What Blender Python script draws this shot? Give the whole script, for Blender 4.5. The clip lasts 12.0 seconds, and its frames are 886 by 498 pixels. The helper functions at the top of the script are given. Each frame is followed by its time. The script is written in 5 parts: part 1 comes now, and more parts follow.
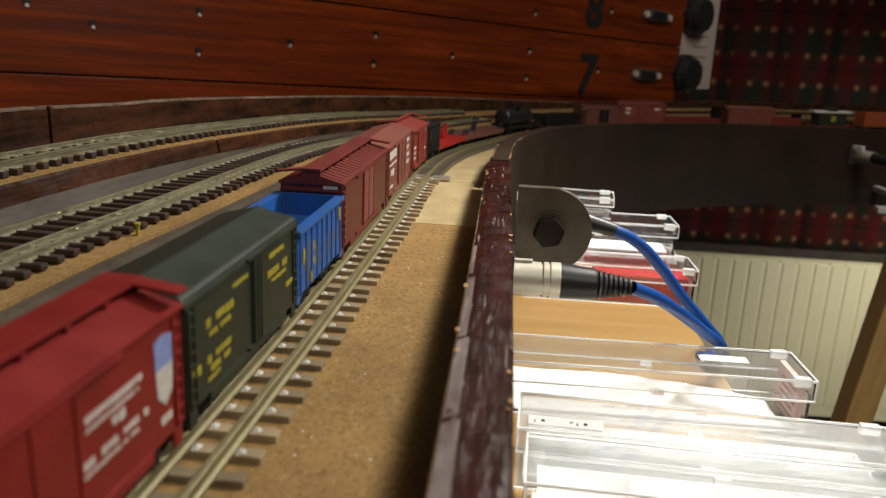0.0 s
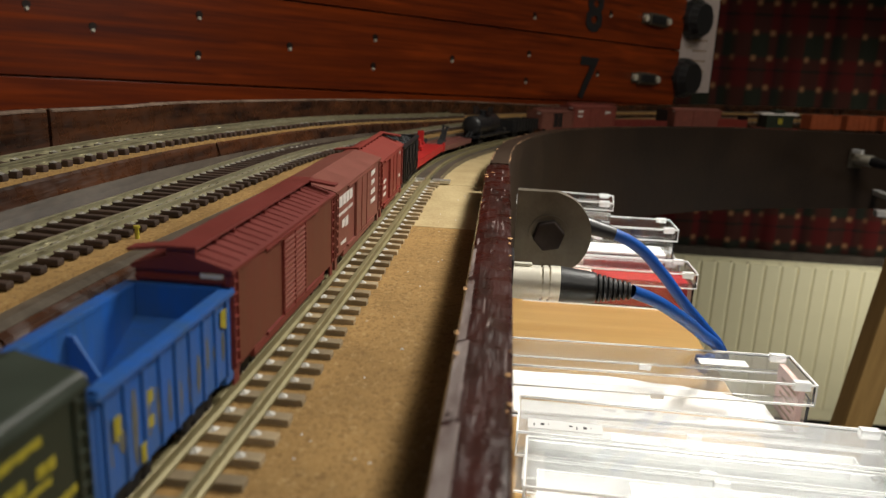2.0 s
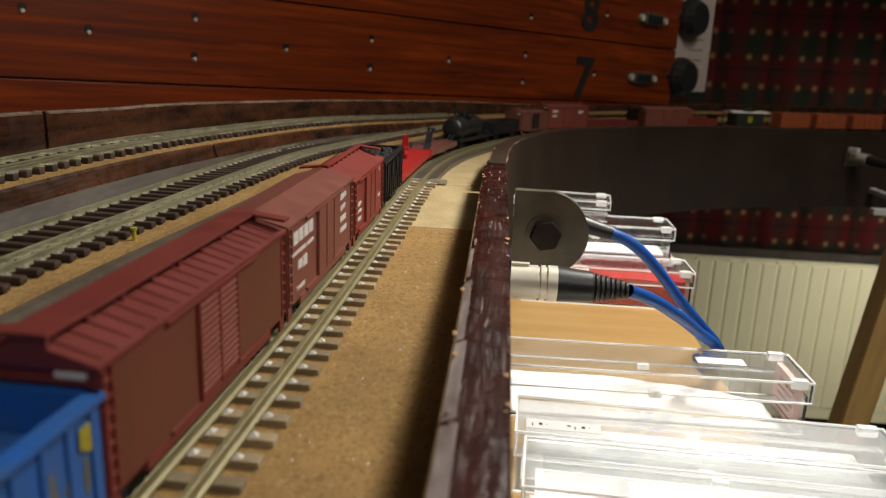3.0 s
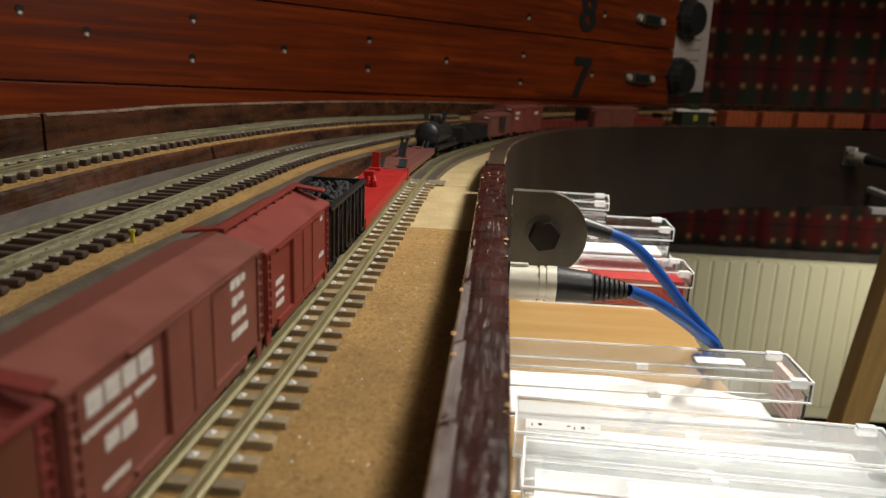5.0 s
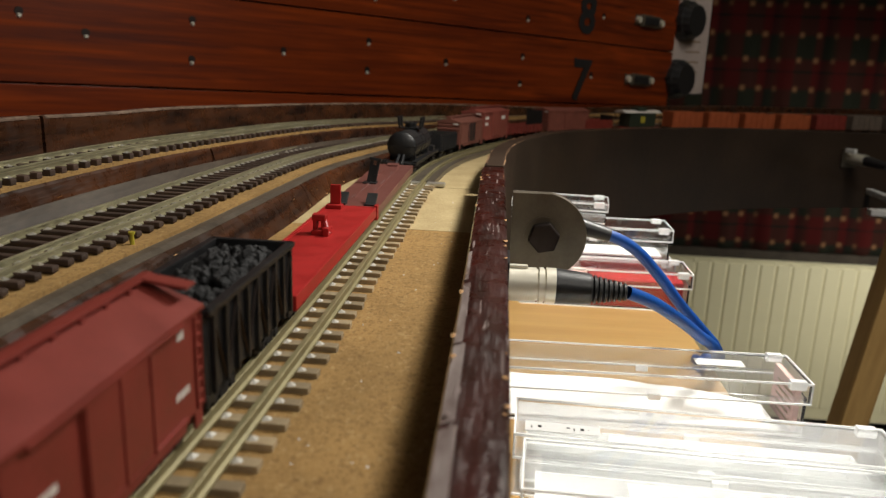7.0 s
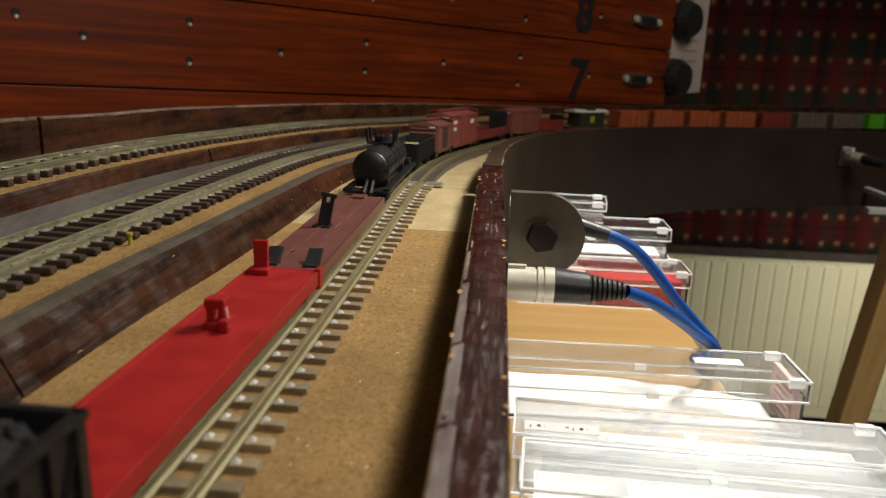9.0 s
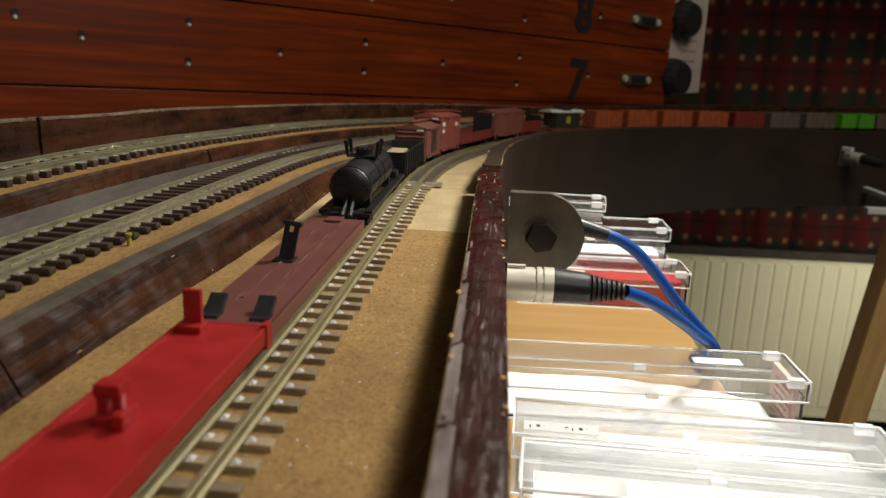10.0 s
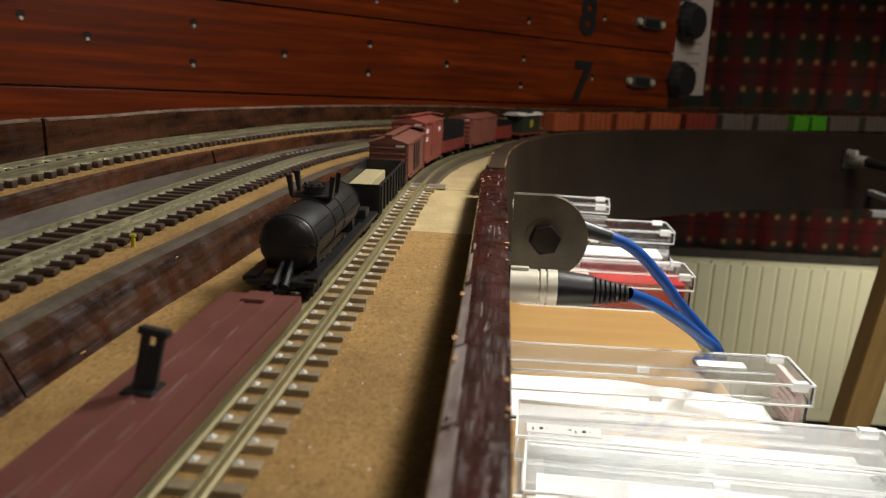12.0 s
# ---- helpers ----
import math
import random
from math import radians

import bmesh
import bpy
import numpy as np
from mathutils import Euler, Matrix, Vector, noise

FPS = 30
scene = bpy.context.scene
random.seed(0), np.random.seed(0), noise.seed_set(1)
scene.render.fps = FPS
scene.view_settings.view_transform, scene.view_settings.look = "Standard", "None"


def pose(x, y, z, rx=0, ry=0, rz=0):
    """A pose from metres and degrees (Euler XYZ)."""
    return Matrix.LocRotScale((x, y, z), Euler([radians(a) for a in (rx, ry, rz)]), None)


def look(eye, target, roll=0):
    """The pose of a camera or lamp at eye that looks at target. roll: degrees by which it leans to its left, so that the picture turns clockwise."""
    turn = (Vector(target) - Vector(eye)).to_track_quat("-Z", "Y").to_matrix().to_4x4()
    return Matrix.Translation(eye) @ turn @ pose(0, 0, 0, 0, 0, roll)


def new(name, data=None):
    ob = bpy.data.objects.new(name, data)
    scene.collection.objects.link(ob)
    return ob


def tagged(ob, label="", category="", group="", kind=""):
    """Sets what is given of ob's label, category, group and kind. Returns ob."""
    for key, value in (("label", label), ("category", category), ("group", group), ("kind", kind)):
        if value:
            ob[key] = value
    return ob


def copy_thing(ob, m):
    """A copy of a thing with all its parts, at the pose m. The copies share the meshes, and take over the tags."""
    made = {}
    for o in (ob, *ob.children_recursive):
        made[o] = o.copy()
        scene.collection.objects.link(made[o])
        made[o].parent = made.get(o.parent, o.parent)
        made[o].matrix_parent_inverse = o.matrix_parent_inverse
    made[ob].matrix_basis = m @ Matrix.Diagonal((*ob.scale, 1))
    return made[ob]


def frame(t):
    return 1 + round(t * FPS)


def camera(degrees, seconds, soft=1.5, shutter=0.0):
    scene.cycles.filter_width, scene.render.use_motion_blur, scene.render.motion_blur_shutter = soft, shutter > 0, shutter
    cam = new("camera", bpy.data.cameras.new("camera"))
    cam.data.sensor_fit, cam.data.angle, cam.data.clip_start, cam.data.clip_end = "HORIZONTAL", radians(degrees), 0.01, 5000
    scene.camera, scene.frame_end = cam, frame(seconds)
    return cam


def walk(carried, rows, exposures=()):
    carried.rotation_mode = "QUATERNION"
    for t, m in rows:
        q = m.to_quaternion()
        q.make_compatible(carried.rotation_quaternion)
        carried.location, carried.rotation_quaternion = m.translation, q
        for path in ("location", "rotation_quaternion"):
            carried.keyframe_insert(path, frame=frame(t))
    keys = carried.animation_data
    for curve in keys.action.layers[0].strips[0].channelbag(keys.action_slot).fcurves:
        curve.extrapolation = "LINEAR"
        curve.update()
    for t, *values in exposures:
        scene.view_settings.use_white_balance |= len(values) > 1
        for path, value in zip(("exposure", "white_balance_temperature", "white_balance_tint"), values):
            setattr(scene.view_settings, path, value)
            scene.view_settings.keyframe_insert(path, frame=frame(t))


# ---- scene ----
# ---------- camera: held by hand at the inner edge board, turning slightly ----------
cam = camera(60, 12.0, soft=1.3)
cam.data.dof.use_dof = True
cam.data.dof.focus_distance = 0.46
cam.data.dof.aperture_fstop = 14.0
EYE = (0.0, 0.0, 0.112)
TURNS = [(0, 74.79, -2.426, 5.309), (0.5, 74.826, -2.556, 5.243), (1, 74.92, -2.43, 5.303), (1.5, 74.979, -2.45, 5.417),
         (2, 75.037, -2.493, 5.288), (2.5, 75.075, -2.354, 5.125), (3, 75.074, -2.262, 5.03), (5, 75.138, -2.067, 4.876),
         (5.5, 75.264, -2.112, 4.721), (6, 75.319, -2.121, 4.823), (6.5, 75.307, -2.079, 4.952), (7, 75.281, -2.034, 4.828),
         (9, 75.28, -1.852, 4.654), (9.5, 75.289, -1.89, 4.576), (10, 75.294, -1.82, 4.592), (10.5, 75.322, -1.849, 4.891),
         (11, 75.344, -1.887, 4.964), (11.5, 75.379, -1.867, 4.955), (12, 75.421, -1.937, 4.894)]
walk(cam, [(t, pose(*EYE, a, b, c)) for t, a, b, c in TURNS], exposures=[(0, 0.0), (12, 0.0)])

# ---------- light: a bench lamp over the boxes, a dim ceiling light further off, two added unseen fills ---
world = bpy.data.worlds.new("room_air")
scene.world = world
world.use_nodes = True
world.node_tree.nodes["Background"].inputs["Color"].default_value = (1.0, 0.86, 0.68, 1)
world.node_tree.nodes["Background"].inputs["Strength"].default_value = 0.003


def lamp(name, eye, target, size, power, colour, spread=180):
    data = bpy.data.lights.new(name, "AREA")
    data.shape, data.size, data.energy, data.color = "DISK", size, power, colour
    data.spread = radians(spread)
    ob = new(name, data)
    ob.matrix_world = look(eye, target)
    return ob


lamp("bench_lamp", (0.31, 0.64, 0.52), (0.09, 0.48, -0.08), 0.14, 3.35, (1.0, 0.96, 0.88), 140)
# unseen low fill, added to light the radiator and spare the panel
lamp("under_bench_lamp", (1.60, 2.05, -0.40), (1.05, 2.8, -0.95), 0.30, 7.8, (1.0, 0.97, 0.90))
lamp("ceiling_lamp", (0.90, 0.45, 1.50), (0.1, 1.6, 0.0), 0.6, 9.0, (1.0, 0.94, 0.84))
# unseen fill added behind the camera to brighten the near car ends
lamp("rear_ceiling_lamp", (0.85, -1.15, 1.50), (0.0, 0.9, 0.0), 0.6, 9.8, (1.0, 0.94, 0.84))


# ---------- materials ----------
def mat(name, colour, rough=0.5, metal=0.0, vary=0.25, scale=60.0, fine=600.0, bump=0.15, stretch=(1, 1, 1),
        dark=None, coat=0.0, island=0.0, grain=0.45, depth=0.0006, shine=0.5):
    """A surface with broad and fine variation of colour and gloss; scale and fine are features per metre."""
    m = bpy.data.materials.new(name)
    m.use_nodes = True
    n, l = m.node_tree.nodes, m.node_tree.links
    b = n["Principled BSDF"]
    co = n.new("ShaderNodeTexCoord")
    mp = n.new("ShaderNodeMapping")
    mp.inputs["Scale"].default_value = stretch
    l.new(co.outputs["Object"], mp.inputs["Vector"])
    broad, small = n.new("ShaderNodeTexNoise"), n.new("ShaderNodeTexNoise")
    broad.inputs["Scale"].default_value, broad.inputs["Detail"].default_value = scale, 4
    small.inputs["Scale"].default_value, small.inputs["Detail"].default_value = fine, 3
    for t in (broad, small):
        l.new(mp.outputs["Vector"], t.inputs["Vector"])
    mix = n.new("ShaderNodeMix")
    mix.data_type = "RGBA"
    low = dark or tuple(c * (1 - vary) for c in colour)
    high = colour if dark else tuple(min(1, c * (1 + vary)) for c in colour)
    mix.inputs["A"].default_value, mix.inputs["B"].default_value = (*low, 1), (*high, 1)
    add = n.new("ShaderNodeMath")
    add.operation = "MULTIPLY_ADD"
    add.inputs[1].default_value = grain
    l.new(small.outputs["Fac"], add.inputs[0])
    half = n.new("ShaderNodeMath")
    half.operation = "MULTIPLY_ADD"
    half.inputs[1].default_value, half.inputs[2].default_value = 1.6, -0.53 - (grain - 0.45) * 0.5
    l.new(broad.outputs["Fac"], half.inputs[0])
    l.new(half.outputs["Value"], add.inputs[2])
    add.use_clamp = True
    l.new(add.outputs["Value"], mix.inputs["Factor"])
    out = mix.outputs["Result"]
    if island:
        info = n.new("ShaderNodeObjectInfo")
        hsv = n.new("ShaderNodeHueSaturation")
        rng = n.new("ShaderNodeMapRange")
        rng.inputs["To Min"].default_value, rng.inputs["To Max"].default_value = 1 - island, 1 + island
        l.new(info.outputs["Random"], rng.inputs["Value"])
        l.new(rng.outputs["Result"], hsv.inputs["Value"])
        l.new(out, hsv.inputs["Color"])
        out = hsv.outputs["Color"]
    l.new(out, b.inputs["Base Color"])
    rr = n.new("ShaderNodeMapRange")
    rr.inputs["To Min"].default_value, rr.inputs["To Max"].default_value = max(0.03, rough - 0.12), min(1, rough + 0.12)
    l.new(broad.outputs["Fac"], rr.inputs["Value"])
    l.new(rr.outputs["Result"], b.inputs["Roughness"])
    b.inputs["Metallic"].default_value = metal
    b.inputs["Specular IOR Level"].default_value = shine
    b.inputs["Coat Weight"].default_value = coat
    if bump:
        bp = n.new("ShaderNodeBump")
        bp.inputs["Strength"].default_value, bp.inputs["Distance"].default_value = bump, depth
        l.new(small.outputs["Fac"], bp.inputs["Height"])
        l.new(bp.outputs["Normal"], b.inputs["Normal"])
    return m


def clear(name, see=0.88, rough=0.03):
    """Clear moulded plastic: see-through, glossy, slightly milky from scuffs."""
    m = bpy.data.materials.new(name)
    m.use_nodes = True
    n, l = m.node_tree.nodes, m.node_tree.links
    b = n["Principled BSDF"]
    b.inputs["Base Color"].default_value = (0.96, 0.97, 0.97, 1)
    b.inputs["IOR"].default_value, b.inputs["Roughness"].default_value = 1.10, rough
    b.inputs["Coat Weight"].default_value, b.inputs["Coat Roughness"].default_value = 1.0, 0.06
    no = n.new("ShaderNodeTexNoise")
    no.inputs["Scale"].default_value, no.inputs["Detail"].default_value = 60, 5
    rng = n.new("ShaderNodeMapRange")
    rng.inputs["From Min"].default_value, rng.inputs["From Max"].default_value = 0.35, 0.7
    rng.inputs["To Min"].default_value, rng.inputs["To Max"].default_value = min(1, see + 0.05), see - min(0.08, (1 - see) * 0.7)
    l.new(no.outputs["Fac"], rng.inputs["Value"])
    l.new(rng.outputs["Result"], b.inputs["Transmission Weight"])
    return m


def plaid(name):
    """Woven tartan: dark red ground crossed by green and black bands and pale lines."""
    m = bpy.data.materials.new(name)
    m.use_nodes = True
    n, l = m.node_tree.nodes, m.node_tree.links
    b = n["Principled BSDF"]
    b.inputs["Roughness"].default_value, b.inputs["Specular IOR Level"].default_value = 0.95, 0.1
    co = n.new("ShaderNodeTexCoord")
    sep = n.new("ShaderNodeSeparateXYZ")
    l.new(co.outputs["UV"], sep.inputs["Vector"])
    def bands(axis, stops):
        fr = n.new("ShaderNodeMath")
        fr.operation = "FRACT"
        l.new(sep.outputs[axis], fr.inputs[0])
        ramp = n.new("ShaderNodeValToRGB")
        ramp.color_ramp.interpolation = "LINEAR"
        el = ramp.color_ramp.elements
        el[0].position, el[0].color = stops[0]
        el[1].position, el[1].color = stops[1]
        for p, c in stops[2:]:
            el.new(p).color = c
        l.new(fr.outputs["Value"], ramp.inputs["Fac"])
        return ramp.outputs["Color"]

    red, green, ink = (0.050, 0.006, 0.005, 1), (0.012, 0.013, 0.008, 1), (0.005, 0.005, 0.005, 1)
    no_, yes, dim = (0, 0, 0, 1), (1, 1, 1, 1), (0.45, 0.45, 0.45, 1)
    warp = bands("X", [(0.0, red), (0.06, green), (0.36, green), (0.42, red), (0.50, red), (0.56, ink), (0.66, green), (0.80, red), (0.95, red)])
    weft = bands("Y", [(0.0, green), (0.16, green), (0.22, red), (0.48, red), (0.52, ink), (0.56, red), (0.72, red), (0.78, green)])
    lx = bands("X", [(0.03, no_), (0.09, yes), (0.12, yes), (0.18, no_), (0.36, no_), (0.42, yes), (0.45, yes), (0.51, no_), (0.66, no_), (0.71, dim), (0.73, dim), (0.78, no_)])
    ly = bands("Y", [(0.12, no_), (0.18, yes), (0.21, yes), (0.27, no_), (0.66, no_), (0.72, yes), (0.75, yes), (0.81, no_)])
    mix = n.new("ShaderNodeMix")
    mix.data_type = "RGBA"
    mix.inputs["Factor"].default_value = 0.5
    l.new(warp, mix.inputs["A"])
    l.new(weft, mix.inputs["B"])
    dots = n.new("ShaderNodeMath")
    dots.operation = "MULTIPLY"
    l.new(lx, dots.inputs[0])
    l.new(ly, dots.inputs[1])
    top = n.new("ShaderNodeMix")
    top.data_type = "RGBA"
    l.new(dots.outputs["Value"], top.inputs["Factor"])
    l.new(mix.outputs["Result"], top.inputs["A"])
    top.inputs["B"].default_value = (0.17, 0.085, 0.040, 1)
    l.new(top.outputs["Result"], b.inputs["Base Color"])
    no = n.new("ShaderNodeTexNoise")
    no.inputs["Scale"].default_value = 900
    bp = n.new("ShaderNodeBump")
    bp.inputs["Strength"].default_value, bp.inputs["Distance"].default_value = 0.3, 0.001
    l.new(no.outputs["Fac"], bp.inputs["Height"])
    l.new(bp.outputs["Normal"], b.inputs["Normal"])
    return m


def varnish(name, colour, dark, rough=0.3, grain=(2, 60, 60), coat=0.3):
    return mat(name, colour, rough=rough, dark=dark, scale=1.5, fine=9.0, bump=0.08, stretch=grain, coat=coat, island=0.12, shine=0.3)


def nodes_of(name):
    m = bpy.data.materials.new(name)
    m.use_nodes = True
    n, l = m.node_tree.nodes, m.node_tree.links
    co = n.new("ShaderNodeTexCoord")

    def tex(scale, detail=4, stretch=(1, 1, 1), rough=0.55):
        mp = n.new("ShaderNodeMapping")
        mp.inputs["Scale"].default_value = stretch
        l.new(co.outputs["Object"], mp.inputs["Vector"])
        t = n.new("ShaderNodeTexNoise")
        t.inputs["Scale"].default_value, t.inputs["Detail"].default_value, t.inputs["Roughness"].default_value = scale, detail, rough
        l.new(mp.outputs["Vector"], t.inputs["Vector"])
        return t.outputs["Fac"]

    def ramp(fac, lo, hi, a=0.0, b=1.0):
        r = n.new("ShaderNodeMapRange")
        for k, v in (("From Min", lo), ("From Max", hi), ("To Min", a), ("To Max", b)):
            r.inputs[k].default_value = v
        l.new(fac, r.inputs["Value"])
        return r.outputs["Result"]

    def blend(fac, a, b):
        x = n.new("ShaderNodeMix")
        x.data_type = "RGBA"
        l.new(fac, x.inputs["Factor"])
        for key, v in (("A", a), ("B", b)):
            if isinstance(v, tuple):
                x.inputs[key].default_value = (*v, 1)
            else:
                l.new(v, x.inputs[key])
        return x.outputs["Result"]

    def relief(fac, strength, depth):
        bp = n.new("ShaderNodeBump")
        bp.inputs["Strength"].default_value, bp.inputs["Distance"].default_value = strength, depth
        l.new(fac, bp.inputs["Height"])
        l.new(bp.outputs["Normal"], n["Principled BSDF"].inputs["Normal"])
    return m, n["Principled BSDF"], l, tex, ramp, blend, relief


def flecked(name, colour, dark, pale):
    """Pressed chipboard: fine light and dark chips under broad water stains."""
    m, b, l, tex, ramp, blend, relief = nodes_of(name)
    chip = tex(560, 2, (1, 0.7, 1), 0.7)
    c = blend(ramp(tex(26, 4), 0.34, 0.66), tuple(v * 0.74 for v in colour), colour)
    c = blend(ramp(chip, 0.50, 0.34, 0, 0.7), c, dark)
    c = blend(ramp(tex(430, 2, (1, 0.6, 1), 0.7), 0.56, 0.74, 0, 0.6), c, pale)
    c = blend(ramp(tex(75, 3), 0.60, 0.74, 0, 0.55), c, tuple(v * 0.55 for v in colour))
    l.new(c, b.inputs["Base Color"])
    b.inputs["Roughness"].default_value = 0.85
    b.inputs["Specular IOR Level"].default_value = 0.3
    relief(chip, 0.9, 0.0005)
    return m


def scuffed(name, colour, dark, bare, rough=0.28, wear=0.64, stretch=(1, 0.10, 1), coat=0.5, lift=0.8):
    """Old gloss paint with long brush lines, rubbed through in streaks along the board."""
    m, b, l, tex, ramp, blend, relief = nodes_of(name)
    streak = tex(260, 3, stretch, 0.6)
    c = blend(ramp(tex(70, 5, (1, stretch[1] * 1.6, 1), 0.65), 0.36, 0.66), dark, colour)
    worn = ramp(streak, wear, wear + 0.06, 0, 0.8)
    c = blend(worn, c, bare)
    c = blend(ramp(tex(700, 2, (1, 0.4, 1)), 0.74, 0.80, 0, 0.5), c, bare)
    l.new(c, b.inputs["Base Color"])
    l.new(ramp(tex(90, 4), 0.35, 0.7, rough - 0.10, rough + 0.22), b.inputs["Roughness"])
    b.inputs["Coat Weight"].default_value = coat
    b.inputs["Coat Roughness"].default_value = 0.2
    relief(streak, lift, 0.0022)
    return m


def stained(name, colour, dark):
    """Varnished softwood: long grain lines, flame figure, uneven stain."""
    m, b, l, tex, ramp, blend, relief = nodes_of(name)
    grain = tex(1.2, 6, (2.2, 70, 70), 0.65)
    figure = tex(1.6, 4, (1.0, 9, 9), 0.6)
    c = blend(ramp(grain, 0.34, 0.66), dark, colour)
    c = blend(ramp(figure, 0.42, 0.66, 0.0, 0.6), c, tuple(v * 0.55 for v in dark))
    c = blend(ramp(tex(2.1, 3, (1.5, 14, 14)), 0.56, 0.70, 0.0, 0.55), c, tuple(min(1, v * 1.5) for v in colour))
    l.new(c, b.inputs["Base Color"])
    l.new(ramp(grain, 0.3, 0.7, 0.42, 0.28), b.inputs["Roughness"])
    b.inputs["Specular IOR Level"].default_value = 0.35
    relief(grain, 0.15, 0.0008)
    return m


M = {}
M["board"] = flecked("tan_chipboard", (0.37, 0.222, 0.078), (0.17, 0.095, 0.034), (0.47, 0.32, 0.14))
M["board_pale"] = mat("pale_chipboard", (0.54, 0.43, 0.23), 0.85, dark=(0.36, 0.26, 0.12), scale=30, fine=480, bump=0.6, grain=1.0)
M["dusty"] = mat("dusty_grey_paint", (0.130, 0.107, 0.081), 0.42, dark=(0.045, 0.037, 0.028), scale=45, fine=400, bump=0.3, grain=1.0)
M["step"] = scuffed("worn_brown_paint", (0.085, 0.030, 0.012), (0.014, 0.007, 0.005), (0.30, 0.12, 0.035), 0.27, 0.73, (1, 0.05, 1), 0.3, 0.28)
M["fascia"] = scuffed("chipped_maroon_paint", (0.058, 0.015, 0.013), (0.014, 0.006, 0.005), (0.40, 0.33, 0.31))
M["dusty_foot"] = mat("brown_dusty_paint", (0.095, 0.072, 0.052), 0.5, dark=(0.03, 0.022, 0.016), scale=50, fine=350, bump=0.3, stretch=(1, 0.3, 1), grain=1.0)
M["fascia_dark"] = mat("dark_brown_paint", (0.052, 0.032, 0.020), 0.55, dark=(0.020, 0.013, 0.009), scale=9, fine=160, bump=0.2, shine=0.25)
M["chip"] = mat("bare_wood_chip", (0.46, 0.26, 0.11), 0.8, scale=300, bump=0.3)
M["rail"] = mat("nickel_silver", (0.25, 0.215, 0.11), 0.5, 0.35, vary=0.2, scale=80, fine=900, bump=0.1)
M["tie"] = mat("dusty_sleeper", (0.40, 0.315, 0.19), 0.8, dark=(0.19, 0.135, 0.075), scale=90, fine=900, bump=0.4, island=0.35)
M["tie_dark"] = mat("brown_sleeper", (0.065, 0.035, 0.022), 0.7, dark=(0.03, 0.018, 0.012), scale=90, fine=900, bump=0.4, island=0.3)
M["rail_dull"] = mat("tarnished_rail", (0.45, 0.42, 0.27), 0.36, 0.7, vary=0.25, scale=80, fine=900, bump=0.1)
M["solder_dull"] = mat("dull_solder", (0.50, 0.48, 0.43), 0.55, 0.25, vary=0.3, scale=400, fine=2000, bump=0.4)
M["solder"] = mat("solder", (0.62, 0.60, 0.54), 0.33, 0.7, vary=0.2, scale=400, fine=2000, bump=0.3)
M["plank"] = stained("varnished_plank", (0.290, 0.046, 0.0055), (0.092, 0.012, 0.0025))
M["desk"] = mat("desk_top", (0.50, 0.315, 0.115), 0.4, dark=(0.38, 0.215, 0.07), scale=2, fine=14, stretch=(2, 30, 30), bump=0.05)
M["pine"] = mat("pine_post", (0.70, 0.45, 0.17), 0.55, dark=(0.50, 0.29, 0.10), scale=3, fine=20, stretch=(30, 30, 3), bump=0.1)
M["wall"] = mat("cream_plaster", (0.55, 0.50, 0.40), 0.9, vary=0.1, scale=3, fine=80, bump=0.1)
M["floor"] = mat("grey_carpet", (0.10, 0.105, 0.12), 0.95, vary=0.3, scale=20, fine=900, bump=0.6)
M["ceiling"] = mat("white_ceiling", (0.7, 0.68, 0.62), 0.95, vary=0.05, scale=3, fine=60, bump=0.05)
M["cream"] = mat("cream_enamel", (0.75, 0.69, 0.44), 0.45, vary=0.05, scale=6, fine=90, bump=0.03)
M["black"] = mat("black_plastic", (0.018, 0.018, 0.019), 0.42, vary=0.3, scale=120, bump=0.15)
M["soot"] = mat("matt_black_casting", (0.012, 0.012, 0.013), 0.42, vary=0.4, scale=160, fine=900, bump=0.2)
M["chrome"] = mat("nickel_plate", (0.80, 0.76, 0.64), 0.40, 0.45, vary=0.1, scale=60, bump=0.03)
M["steel"] = mat("dull_steel", (0.23, 0.20, 0.155), 0.5, 0.8, dark=(0.13, 0.11, 0.085), scale=60, fine=500, bump=0.2)
M["bolt"] = mat("dark_bolt", (0.04, 0.03, 0.027), 0.5, 0.8, vary=0.3, scale=100, bump=0.2)
M["blue_cable"] = mat("blue_cable", (0.006, 0.075, 0.34), 0.42, vary=0.1, scale=60, bump=0.05)
M["white"] = mat("white_card", (0.76, 0.76, 0.75), 0.7, vary=0.05, scale=60, bump=0.05)
M["paper"] = mat("pinned_paper", (0.55, 0.46, 0.42), 0.8, vary=0.1, scale=40, bump=0.05)
M["pink"] = mat("pink_card", (0.68, 0.46, 0.42), 0.7, vary=0.1, scale=60, bump=0.05)
M["red_card"] = mat("red_card", (0.30, 0.010, 0.014), 0.5, vary=0.1, scale=60, bump=0.05)
M["faint_print"] = mat("faint_print", (0.66, 0.65, 0.66), 0.8, vary=0.2, scale=300, bump=0.0)
M["clear"] = clear("clear_polystyrene", 0.955)
# mostly white: paints highlights on box edges, also used for catches and cradle
M["milky_plastic"] = clear("milky_polystyrene", 0.22, 0.15)
M["clear_fog"] = clear("scuffed_polystyrene", 0.86, 0.05)
M["clear_fine"] = clear("clear_crystal_plastic", 0.99, 0.02)
M["hem"] = mat("dusty_hem_cloth", (0.055, 0.045, 0.034), 0.95, vary=0.35, scale=25, fine=500, bump=0.5, shine=0.1)
M["curtain"] = plaid("tartan_cloth")
M["yellow"] = mat("yellow_paint", (0.40, 0.34, 0.03), 0.5, vary=0.15, scale=300, bump=0.1)
